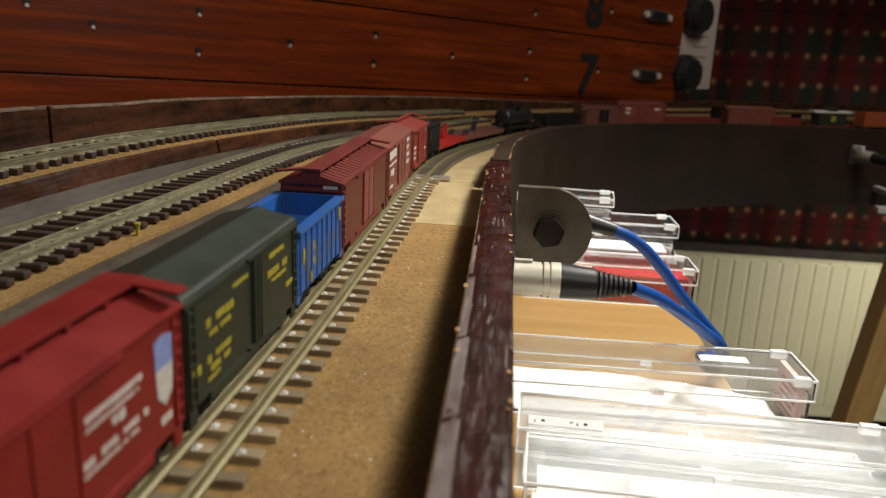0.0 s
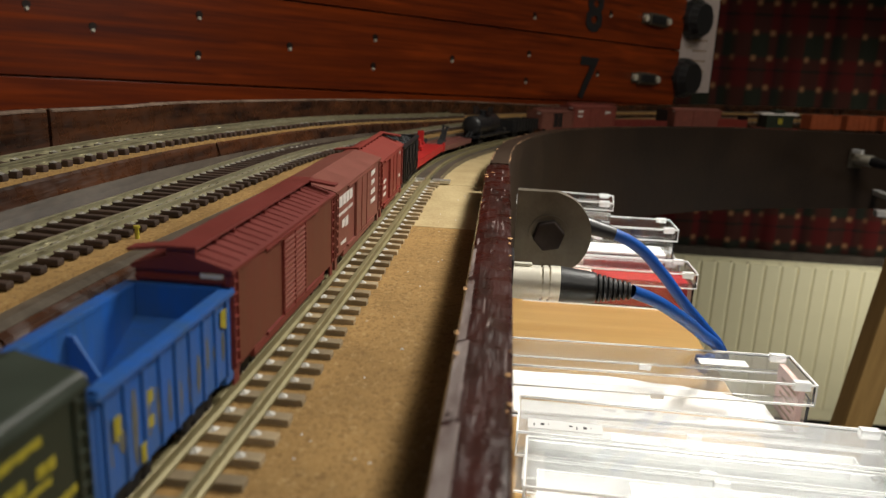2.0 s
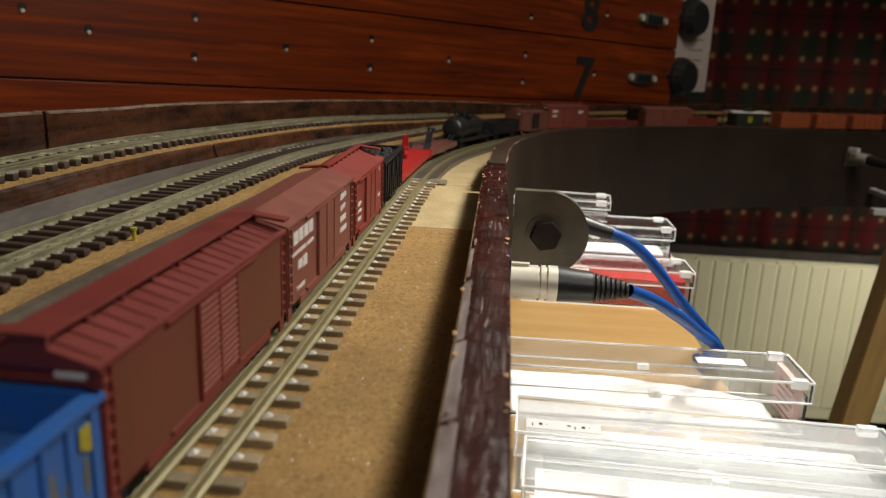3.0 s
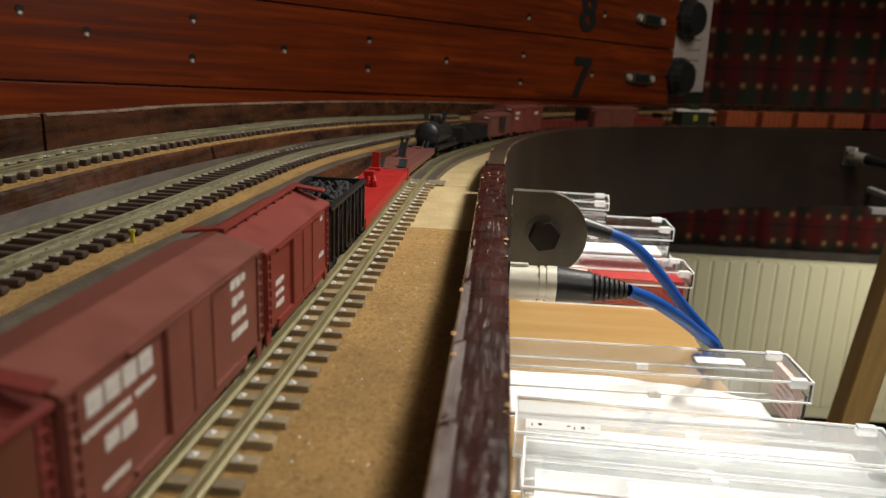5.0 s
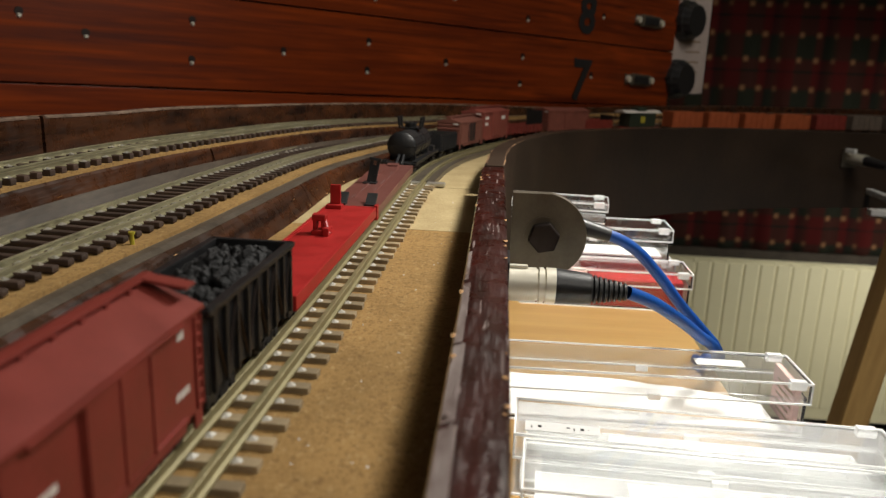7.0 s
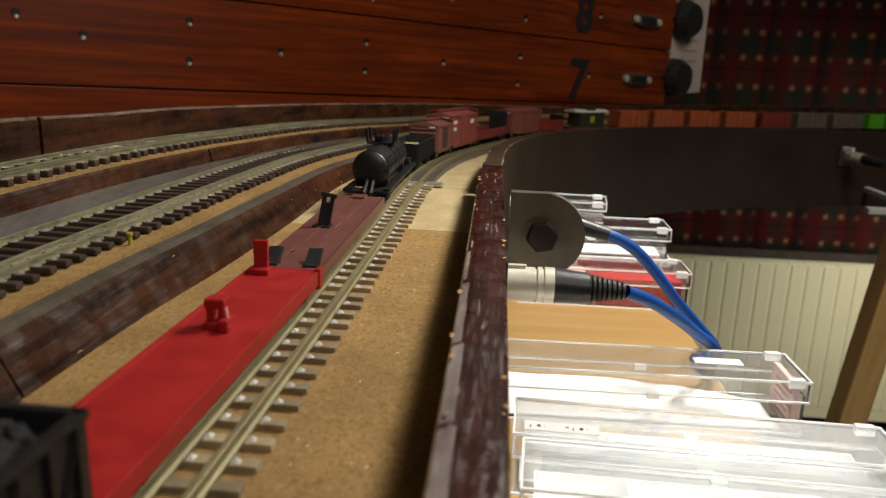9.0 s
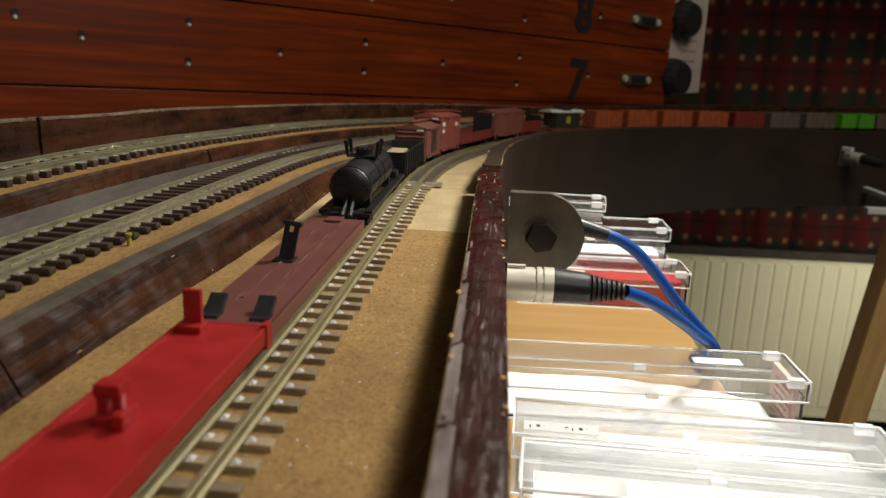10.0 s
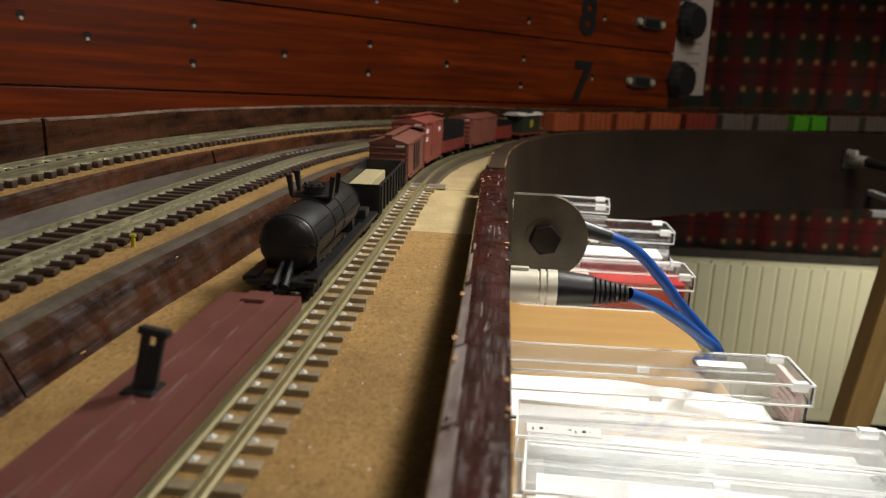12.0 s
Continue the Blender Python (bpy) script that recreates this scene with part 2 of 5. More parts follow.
M["letter_white"] = mat("white_lettering", (0.62, 0.58, 0.54), 0.6, vary=0.2, scale=600, bump=0.0)
M["letter_dim"] = mat("dull_lettering", (0.34, 0.24, 0.17), 0.6, vary=0.2, scale=600, bump=0.0)
M["letter_blue"] = mat("blue_lettering", (0.25, 0.32, 0.62), 0.6, vary=0.2, scale=600, bump=0.0)


def paint(name, c, rough=0.48):
    return mat(name, c, rough, vary=0.22, scale=70, fine=700, bump=0.12)


M["scarlet_oxide"] = paint("red_car_paint", (0.24, 0.016, 0.014))
M["green_car"] = paint("green_car_paint", (0.024, 0.033, 0.021))
M["blue_car"] = mat("blue_car_paint", (0.010, 0.115, 0.50), 0.42, dark=(0.045, 0.115, 0.26), scale=55, fine=260, bump=0.15, stretch=(1, 2.4, 0.35), grain=0.8)
M["grime"] = mat("olive_grime", (0.13, 0.13, 0.10), 0.7, vary=0.4, scale=160, fine=900, bump=0.2)
M["brown_side"] = mat("weathered_brown_side", (0.165, 0.040, 0.024), 0.5, dark=(0.105, 0.036, 0.018), scale=40, fine=500, bump=0.12, stretch=(1, 2, 0.5), grain=0.7)
# paler red for door ribs, the light they catch painted as colour
M["louvre"] = mat("louvre_highlight", (0.24, 0.085, 0.065), 0.5, vary=0.25, scale=200, bump=0.1)
M["brown_car"] = paint("brown_car_paint", (0.165, 0.028, 0.022))
M["tuscan"] = paint("tuscan_car_paint", (0.20, 0.062, 0.045))
M["oxide"] = paint("oxide_car_paint", (0.205, 0.031, 0.022))
M["red_flat"] = paint("bright_red_plastic", (0.36, 0.014, 0.013), 0.46)
M["brown_flat"] = mat("brown_flat_plastic", (0.155, 0.058, 0.048), 0.35, vary=0.15, scale=60, fine=500, bump=0.1)
M["faded_brown"] = paint("faded_brown_car_paint", (0.17, 0.062, 0.045))
M["faded_red"] = paint("faded_red_car_paint", (0.21, 0.052, 0.038))
M["orange_car"] = paint("orange_car_paint", (0.36, 0.085, 0.03))
M["grey_car"] = paint("grey_car_paint", (0.13, 0.10, 0.08))
M["lime_car"] = paint("green_ore_car_paint", (0.09, 0.36, 0.02))
M["coal"] = mat("coal", (0.008, 0.008, 0.009), 0.75, vary=0.5, scale=300, fine=1500, bump=0.4)
M["cream_load"] = mat("cream_load", (0.40, 0.34, 0.19), 0.7, vary=0.1, scale=80, bump=0.1)


# ---------- mesh helpers ----------
def mesh_of(name, bm, material, smooth=False):
    me = bpy.data.meshes.new(name)
    bm.normal_update()
    bm.to_mesh(me)
    bm.free()
    me.materials.append(material)
    if smooth:
        me.polygons.foreach_set("use_smooth", [True] * len(me.polygons))
        me.set_sharp_from_angle(angle=radians(35))
    return me


def part(name, bm, material, parent, label="", smooth=False):
    ob = new(name, mesh_of(name, bm, material, smooth))
    ob.parent = parent
    return tagged(ob, label)


def solid(name, bm, material, label, category, group="", kind="", smooth=False):
    return tagged(new(name, mesh_of(name, bm, material, smooth)), label, category, group, kind)


def empty(name, label, category, group="", m=None, kind=""):
    ob = tagged(new(name), label, category, group, kind)
    if m is not None:
        ob.matrix_world = m
    return ob


def box(bm, x0, x1, y0, y1, z0, z1, bevel=0.0, turn=None):
    """A box with softened edges, added to bm."""
    t = bmesh.new()
    bmesh.ops.create_cube(t, size=1)
    for v in t.verts:
        v.co = Vector(((x0 + x1) / 2 + v.co.x * (x1 - x0), (y0 + y1) / 2 + v.co.y * (y1 - y0), (z0 + z1) / 2 + v.co.z * (z1 - z0)))
    if bevel:
        bmesh.ops.bevel(t, geom=t.edges[:], offset=bevel, segments=2, profile=0.6, affect="EDGES")
    if turn is not None:
        t.transform(turn)
    merge(bm, t)
    return bm


def merge(bm, t):
    me = bpy.data.meshes.new("tmp")
    t.to_mesh(me)
    t.free()
    bm.from_mesh(me)
    bpy.data.meshes.remove(me)


def rod(bm, a, b, r, r2=None, seg=14):
    """A round bar from a to b."""
    a, b = Vector(a), Vector(b)
    t = bmesh.new()
    bmesh.ops.create_cone(t, cap_ends=True, segments=seg, radius1=r, radius2=r if r2 is None else r2, depth=(b - a).length)
    t.transform(Matrix.Translation((a + b) / 2) @ (b - a).to_track_quat("Z", "Y").to_matrix().to_4x4())
    merge(bm, t)
    return bm


def prism(bm, outline, y0, y1):
    """An outline in x and z pulled along y."""
    f = [bm.verts.new((x, y0, z)) for x, z in outline]
    k = [bm.verts.new((x, y1, z)) for x, z in outline]
    n = len(outline)
    bm.faces.new(f)
    bm.faces.new(k[::-1])
    for i in range(n):
        bm.faces.new((f[i], k[i], k[(i + 1) % n], f[(i + 1) % n])[::-1])
    bmesh.ops.recalc_face_normals(bm, faces=bm.faces[:])
    return bm


def B():
    return bmesh.new()


# ---------- lines along which the tracks and boards run ----------
class Line:
    """A smooth line through points, by its length from the point where y is 0."""

    def __init__(self, pts):
        p = [Vector(q) for q in pts]
        p = [p[0] * 2 - p[1]] + p + [p[-1] * 2 - p[-2]]
        dense = []
        for a, b, c, d in zip(p, p[1:], p[2:], p[3:]):
            
            t0, t1 = 0.0, (b - a).length ** 0.5
            t2 = t1 + (c - b).length ** 0.5
            t3 = t2 + (d - c).length ** 0.5
            for k in range(24):
                t = t1 + (t2 - t1) * k / 24
                a1 = a * ((t1 - t) / (t1 - t0)) + b * ((t - t0) / (t1 - t0))
                a2 = b * ((t2 - t) / (t2 - t1)) + c * ((t - t1) / (t2 - t1))
                a3 = c * ((t3 - t) / (t3 - t2)) + d * ((t - t2) / (t3 - t2))
                b1 = a1 * ((t2 - t) / (t2 - t0)) + a2 * ((t - t0) / (t2 - t0))
                b2 = a2 * ((t3 - t) / (t3 - t1)) + a3 * ((t - t1) / (t3 - t1))
                dense.append(b1 * ((t2 - t) / (t2 - t1)) + b2 * ((t - t1) / (t2 - t1)))
        dense.append(p[-2])
        self.p = np.array([list(v) for v in dense])
        step = np.linalg.norm(np.diff(self.p, axis=0), axis=1)
        self.s = np.concatenate([[0], np.cumsum(step)])
        self.s -= np.interp(0.0, self.p[:, 1], self.s)

    def at(self, s):
        return Vector([float(np.interp(s, self.s, self.p[:, i])) for i in range(3)])

    def way(self, s):
        return (self.at(s + 0.004) - self.at(s - 0.004)).normalized()

    def place(self, s, off=0.0, up=0.0):
        w = self.way(s)
        side = Vector((w.y, -w.x, 0)).normalized()
        return self.at(s) + side * off + Vector((0, 0, up))

    def spot(self, s, off=0.0, up=0.0):
        w = self.way(s)
        x = Vector((w.y, -w.x, 0)).normalized()
        z = x.cross(w)
        m = Matrix((x, w, z)).transposed().to_4x4()
        m.translation = self.place(s, off, up)
        return m


def sweep(bm, line, outline, s0, s1, step=0.02):
    """An outline of (offset to the side, height), anticlockwise as seen along the line, pulled along it."""
    n = max(2, int((s1 - s0) / step) + 1)
    rings = []
    for i in range(n):
        s = s0 + (s1 - s0) * i / (n - 1)
        rings.append([bm.verts.new(line.place(s, o, u)) for o, u in outline])
    k = len(outline)
    for a, b in zip(rings, rings[1:]):
        for j in range(k):
            bm.faces.new((a[j], a[(j + 1) % k], b[(j + 1) % k], b[j]))
    bm.faces.new(rings[0][::-1])
    bm.faces.new(rings[-1])
    bmesh.ops.recalc_face_normals(bm, faces=bm.faces[:])
    return bm


NEAR = Line([(-0.137, -1.7, 0), (-0.118, -0.8, 0), (-0.109, -0.2, 0), (-0.102, 0.0, 0), (-0.0972, 0.17, 0), (-0.0948, 0.27, 0), (-0.0934, 0.38, 0), (-0.0925, 0.50, 0),
             (-0.0915, 0.64, 0), (-0.088, 0.76, -0.0035), (-0.0815, 0.86, -0.009), (-0.072, 0.95, -0.0145), (-0.045, 1.07, -0.0190), (-0.006, 1.20, -0.0235), (0.058, 1.34, -0.029),
             (0.193, 1.50, -0.0355), (0.349, 1.62, -0.039), (0.63, 1.765, -0.0445), (1.0, 1.90, -0.046), (1.5, 2.05, -0.046), (2.2, 2.25, -0.046), (3.35, 2.4, -0.046)])
TRACK_A = Line([(-0.240, -1.7, 0.02), (-0.224, -0.8, 0.02), (-0.216, -0.3, 0.02), (-0.214, 0.1, 0.02), (-0.211, 0.30, 0.02), (-0.203, 0.40, 0.02), (-0.197, 0.517, 0.019), (-0.193, 0.66, 0.015),
                (-0.180, 0.77, 0.011), (-0.141, 0.98, 0.003), (-0.043, 1.25, -0.003), (0.14, 1.52, -0.012), (0.60, 1.88, -0.02), (1.2, 2.14, -0.025), (2.0, 2.35, -0.025), (3.3, 2.52, -0.025)])
TRACK_B = Line([(-0.295, -1.7, 0.042), (-0.278, -0.8, 0.042), (-0.277, -0.3, 0.042), (-0.275, 0.2, 0.042), (-0.270, 0.383, 0.042), (-0.2585, 0.483, 0.042), (-0.250, 0.56, 0.040), (-0.244, 0.66, 0.035),
                (-0.227, 0.77, 0.031), (-0.197, 0.9, 0.025), (-0.150, 1.08, 0.014), (0.002, 1.4, 0.001), (0.2, 1.68, -0.008), (0.62, 2.00, -0.015), (1.2, 2.24, -0.02), (2.0, 2.45, -0.02), (3.3, 2.60, -0.02)])
BACK = Line([(-0.330, -1.7, 0.059), (-0.315, -0.8, 0.059), (-0.306, -0.3, 0.059), (-0.304, 0.2, 0.060), (-0.303, 0.44, 0.061), (-0.301, 0.49, 0.059), (-0.295, 0.56, 0.056), (-0.287, 0.64, 0.054),
             (-0.259, 0.78, 0.048), (-0.213, 0.97, 0.039), (-0.093, 1.3, 0.021), (0.12, 1.65, -0.001), (0.55, 2.05, -0.008), (1.15, 2.31, -0.015), (2.0, 2.53, -0.015), (3.3, 2.68, -0.015)])
INNER = Line([(-0.02, -1.7, 0.02), (0.0, -0.8, 0.02), (0.006, -0.3, 0.02), (0.006, 0.0, 0.02), (0.005, 0.262, 0.02), (0.002, 0.56, 0.019), (0.001, 0.68, 0.016), (0.0093, 0.85, 0.0105), (0.0400, 1.03, 0.0015),
              (0.0880, 1.18, -0.0050), (0.1985, 1.36, -0.0137), (0.4507, 1.58, -0.0233), (0.8157, 1.76, -0.0360), (1.3, 1.90, -0.038), (2.0, 2.09, -0.04), (3.1, 2.25, -0.04), (3.5, 2.3, -0.04)])


# ---------- room ----------
def plane_box(name, b, material, label):
    bm = box(B(), *b)
    return solid(name, bm, material, label, name.split("_")[0], kind="structure")


plane_box("floor", (-3.2, 3.6, -2.6, 3.1, -1.36, -1.30), M["floor"], "dark grey carpeted floor of the club room")
plane_box("ceiling", (-3.2, 3.6, -2.6, 3.1, 1.75, 1.80), M["ceiling"], "plain white plastered ceiling of the room")
plane_box("wall_north", (-3.2, 3.6, 3.0, 3.1, -1.30, 1.75), M["wall"], "cream plastered wall behind curtain and radiator")
plane_box("wall_south", (-3.2, 3.6, -2.6, -2.5, -1.30, 1.75), M["wall"], "cream plastered wall of the room")
plane_box("wall_west", (-3.2, -3.1, -2.5, 3.0, -1.30, 1.75), M["wall"], "cream plastered wall of the room")
plane_box("wall_east", (3.5, 3.6, -2.5, 3.0, -1.30, 1.75), M["wall"], "cream plastered wall of the room")
plane_box("baseboard", (-3.1, 3.5, 2.985, 3.0, -1.30, -1.18), M["black"], "black skirting board along the wall")


# ---------- baseboard of the layout: three terraces, edge boards ----------
def lower_board():
    g = empty("track_board", "tan chipboard trackbed in joined sections, stained", "trackbed", kind="structure")
    cuts = [(-1.65, 0.503, "board"), (0.5038, 0.672, "board_pale"), (0.6736, 4.15, "board_pale")]
    for a, b, m in cuts:
        far = 0.070 if b > 1 else 0.085
        part("board", sweep(B(), NEAR, [(-0.14, -0.008), (-0.14, -0.022), (far, -0.022), (far, -0.008)], a, b), M[m], g)
    return g


lower_board()


def terrace(name, line, face, foot, outer, cork, s1, joints, gap, label, grey_top):
    """A raised board: painted front following the face outline, a dusty slope at its foot, a ledge and a tan trackbed strip."""
    g = empty(name, label, "raised board", kind="structure")
    cuts = [-1.65] + joints + [s1]
    low = min(face[-1][1], foot[-1][1]) - 0.001
    back = face[0][0] - 0.0015
    for a, b in zip(cuts, cuts[1:]):
        part("front", sweep(B(), line, [(back, face[0][1])] + [(back, low), (face[-1][0], low)] + face[::-1], a + gap, b - gap), M["step"], g)
    if len(foot) > 1:
        part("dusty_foot", sweep(B(), line, [(back + 0.0005, foot[0][1])] + [(back + 0.0005, low - 0.001), (foot[-1][0], low - 0.001)] + foot[::-1], -1.65, s1), M["dusty_foot"], g, "grey dusty lower slope")
    part("ledge", sweep(B(), line, [(back + 0.0001, face[0][1]), (outer, face[0][1]), (outer, low), (back + 0.0001, low)], -1.65, s1), M["dusty"], g)
    if grey_top:
        part("dusty_edge", sweep(B(), line, [(back - 0.002, face[0][1] + 0.0004), (back - 0.002, face[0][1] - 0.002), (face[1][0], face[1][1] - 0.002), (face[1][0] + 0.0006, face[1][1] + 0.0001), (face[0][0], face[0][1] + 0.0004)], -1.65, s1), M["dusty"], g, "dust lying on the rounded edge")
    part("trackbed", sweep(B(), line, [(cork[1], -0.0064), (cork[0], -0.0064), (cork[0], -0.0094), (cork[1], -0.0094)], -1.65, s1), M["board"], g, "tan cork strip")
    return g


terrace("lower_terrace", TRACK_A, [(0.0405, -0.0084), (0.0440, -0.0093), (0.0468, -0.0112), (0.0485, -0.0140), (0.0565, -0.0300)], [(0.0568, -0.0300)], -0.075, (-0.024, 0.0345), 4.0,
        [0.228, 0.56, 0.86, 1.3], 0.0006, "worn dark brown painted step with dusty grey ledge", True)
terrace("upper_terrace", TRACK_B, [(0.0205, -0.0078), (0.0225, -0.0086), (0.0235, -0.0100), (0.0262, -0.0200)], [(0.0266, -0.0188), (0.0300, -0.0225), (0.0345, -0.0300)], -0.060, (-0.020, 0.0222), 4.1,
        [0.578, 1.3], 0.0016, "worn dark brown painted step beneath the upper track", False)


def edge_board(name, line, outline, s0, s1, joints, material, label):
    g = empty(name, label, "edge board", kind="structure")
    cuts = [s0] + joints + [s1]
    for a, b in zip(cuts, cuts[1:]):
        part("length", sweep(B(), line, outline, a + 0.0016, b - 0.0016), material, g)
    return g


edge_board("back_edge_board", BACK, [(0.0, -0.001), (-0.001, 0.0), (-0.011, 0.0), (-0.012, -0.002), (-0.012, -0.10), (0.0, -0.10)], -1.65, 4.1, [0.482],
           M["step"], "dark brown painted outer edge board with worn top")
edge_board("inner_edge_board", INNER, [(0.0, -0.0015), (-0.0012, -0.0003), (-0.006, 0.0), (-0.0138, 0.0), (-0.0150, -0.0004), (-0.0180, -0.0016), (-0.019, -0.0032), (-0.019, -0.155), (0.0, -0.155)], -1.65, 0.640, [],
           M["fascia"], "maroon painted edge board, chipped and scratched")
edge_board("curved_edge_board", INNER, [(0.0, -0.0015), (-0.001, 0.0), (-0.015, 0.0), (-0.017, -0.0015), (-0.017, -0.165), (0.0, -0.165)], 0.644, 4.2, [],
           M["fascia_dark"], "dark brown curved edge board round the opening")


def trestle(x, y, top):
    g = empty("trestle_leg", "square pine leg under the layout boards", "leg", "legs under the layout")
    part("post", box(B(), x - 0.022, x + 0.022, y - 0.022, y + 0.022, -1.30, top, 0.002), M["pine"], g)
    part("foot", box(B(), x - 0.04, x + 0.04, y - 0.04, y + 0.04, -1.30, -1.28, 0.002), M["pine"], g)


for x_, y_ in ((-0.10, -1.45), (-0.25, -1.45), (-0.09, -0.3), (-0.24, -0.3), (-0.07, 0.45), (-0.22, 0.45)):
    trestle(x_, y_, -0.0222 if x_ > -0.15 else -0.012)
for x_, y_ in ((1.55, 2.06), (2.6, 2.31)):
    trestle(x_, y_, -0.0682)


# chips and pale scratches on the edge boards
def chips():
    rng = random.Random(4)
    g = empty("paint_chips", "pale wood showing through chipped paint on edge boards", "paint chip", kind="stuff")
    bm, bw = B(), B()
    for i in range(14):
        s = 0.12 + 0.52 * rng.random()
        edge = rng.random()
        off = -0.0183 + rng.random() * 0.0012 if edge < 0.45 else (-0.0006 - rng.random() * 0.0012 if edge < 0.9 else -rng.random() * 0.018)
        r = 0.0003 + 0.0012 * rng.random() ** 2
        blob(bm, INNER.spot(s, off, 0.0001), r, r * (1 + 1.2 * rng.random()), 0.0003, rng)
    for i in range(26):
        s = 0.10 + 0.55 * rng.random()
        off = -0.0178 + rng.random() * 0.0040 if rng.random() < 0.55 else -0.0165 + 0.0150 * rng.random()
        w, ln = 0.0001 + 0.0006 * rng.random() ** 2, 0.0015 + 0.012 * rng.random() ** 2
        blob(bw, INNER.spot(s, off, 0.00002), w, ln, 0.00012, rng)
    for s, off, rx, ry in ((0.285, -0.0185, 0.0012, 0.0030), (0.238, -0.0186, 0.0010, 0.0022), (0.372, -0.0010, 0.0014, 0.0022), (0.362, -0.0012, 0.0010, 0.0016), (0.188, -0.0008, 0.0009, 0.0012), (0.420, -0.0006, 0.0008, 0.0030), (0.460, -0.0182, 0.0009, 0.0022)):
        blob(bm, INNER.spot(s, off, 0.0002), rx, ry, 0.0004, rng)
    part("chips", bm, M["chip"], g)
    part("scratches", bw, M["scratch"], g)
    # Pale grey strips: rubbed paint, with the bevel's lamp sheen put into the colour
    for a, b, w in ((-0.1, 0.175, 0.0046), (0.178, 0.232, 0.0038), (0.234, 0.300, 0.0027), (0.306, 0.352, 0.0014)):
        part("rubbed_bevel", sweep(B(), INNER, [(-0.0181 + w, -0.0013 + w * 0.4), (-0.0181, -0.0013), (-0.0186, -0.0024), (-0.0178 + w, -0.0024)], a, b), M["rubbed"], g, "rubbed bevel with its grey sheen painted on")
    bt = B()
    for i in range(70):
        s = 0.30 + 1.0 * rng.random()
        blob(bt, BACK.spot(s, -0.0012 - 0.006 * rng.random(), 0.0), 0.0008 + 0.002 * rng.random(), 0.002 + 0.010 * rng.random(), 0.0004, rng)
    part("worn_edges", bt, M["worn"], g)
    for a, b in ((0.20, 0.479), (0.485, 1.75)):
        part("worn_line", sweep(B(), BACK, [(0.0004, -0.0016), (0.0004, -0.0006), (-0.0010, 0.0004), (-0.0030, 0.0004), (-0.0030, -0.0016)], a, b), M["worn_top"], g, "paint rubbed pale along the top edge")
    bc = B()
    for i in range(90):
        s = 0.66 + 1.1 * rng.random() ** 1.5
        off = -0.0008 * rng.random() if rng.random() < 0.6 else -0.0152 - 0.0012 * rng.random()
        blob(bc, INNER.spot(s, off, 0.0 if off < -0.001 else -0.0004), 0.0004 + 0.0008 * rng.random(), 0.002 + 0.012 * rng.random() ** 2, 0.0003, rng)
    part("curve_wear", bc, M["worn"], g)
    be = B()
    for i in range(16):
        s = 0.15 + 0.8 * rng.random()
        u = rng.random()
        blob(be, TRACK_A.spot(s, 0.0485 + 0.0075 * u, -0.0095 - 0.018 * u), 0.0003, 0.0008 + 0.006 * rng.random() ** 2, 0.0005, rng)
    part("step_chips", be, M["chip"], g)


def blob(bm, m, rx, ry, rz, rng):
    ring = [bm.verts.new(m @ Vector((rx * math.cos(a) * (0.6 + 0.6 * rng.random()), ry * math.sin(a) * (0.6 + 0.6 * rng.random()), 0))) for a in [i * math.tau / 7 for i in range(7)]]
    top = bm.verts.new(m @ Vector((0, 0, rz)))
    for a, b in zip(ring, ring[1:] + ring[:1]):
        bm.faces.new((a, b, top))


M["scratch"] = mat("pale_scratch", (0.24, 0.18, 0.17), 0.4, vary=0.3, scale=300, bump=0.1)
# worn paint made paler to carry the sheen of the left bevel
M["rubbed"] = mat("rubbed_paint_sheen", (0.50, 0.44, 0.42), 0.3, dark=(0.16, 0.11, 0.10), scale=60, fine=300, bump=0.5, stretch=(1, 0.3, 1), grain=1.0, depth=0.001)
M["worn_top"] = mat("rubbed_top_edge", (0.27, 0.19, 0.14), 0.5, dark=(0.045, 0.025, 0.016), scale=35, fine=240, bump=0.3, grain=1.2)
M["worn"] = mat("rubbed_edge", (0.30, 0.17, 0.09), 0.6, vary=0.4, scale=200, bump=0.2)
chips()


# ---------- tracks ----------
def rail_outline(c, k=1.0):
    """Flat-bottomed rail, head at height 0."""
    return [(c + (o - c) * k * 0.86, u * (0.72 if k < 1 else 1.0)) for o, u in [(c - 0.0013, -0.0002), (c - 0.0010, 0.0), (c + 0.0010, 0.0), (c + 0.0013, -0.0002), (c + 0.0013, -0.0013), (c + 0.0006, -0.0017), (c + 0.0006, -0.0040), (c + 0.0018, -0.0046),
            (c + 0.0018, -0.0055), (c - 0.0018, -0.0055), (c - 0.0018, -0.0046), (c - 0.0006, -0.0040), (c - 0.0006, -0.0017), (c - 0.0013, -0.0013)]]


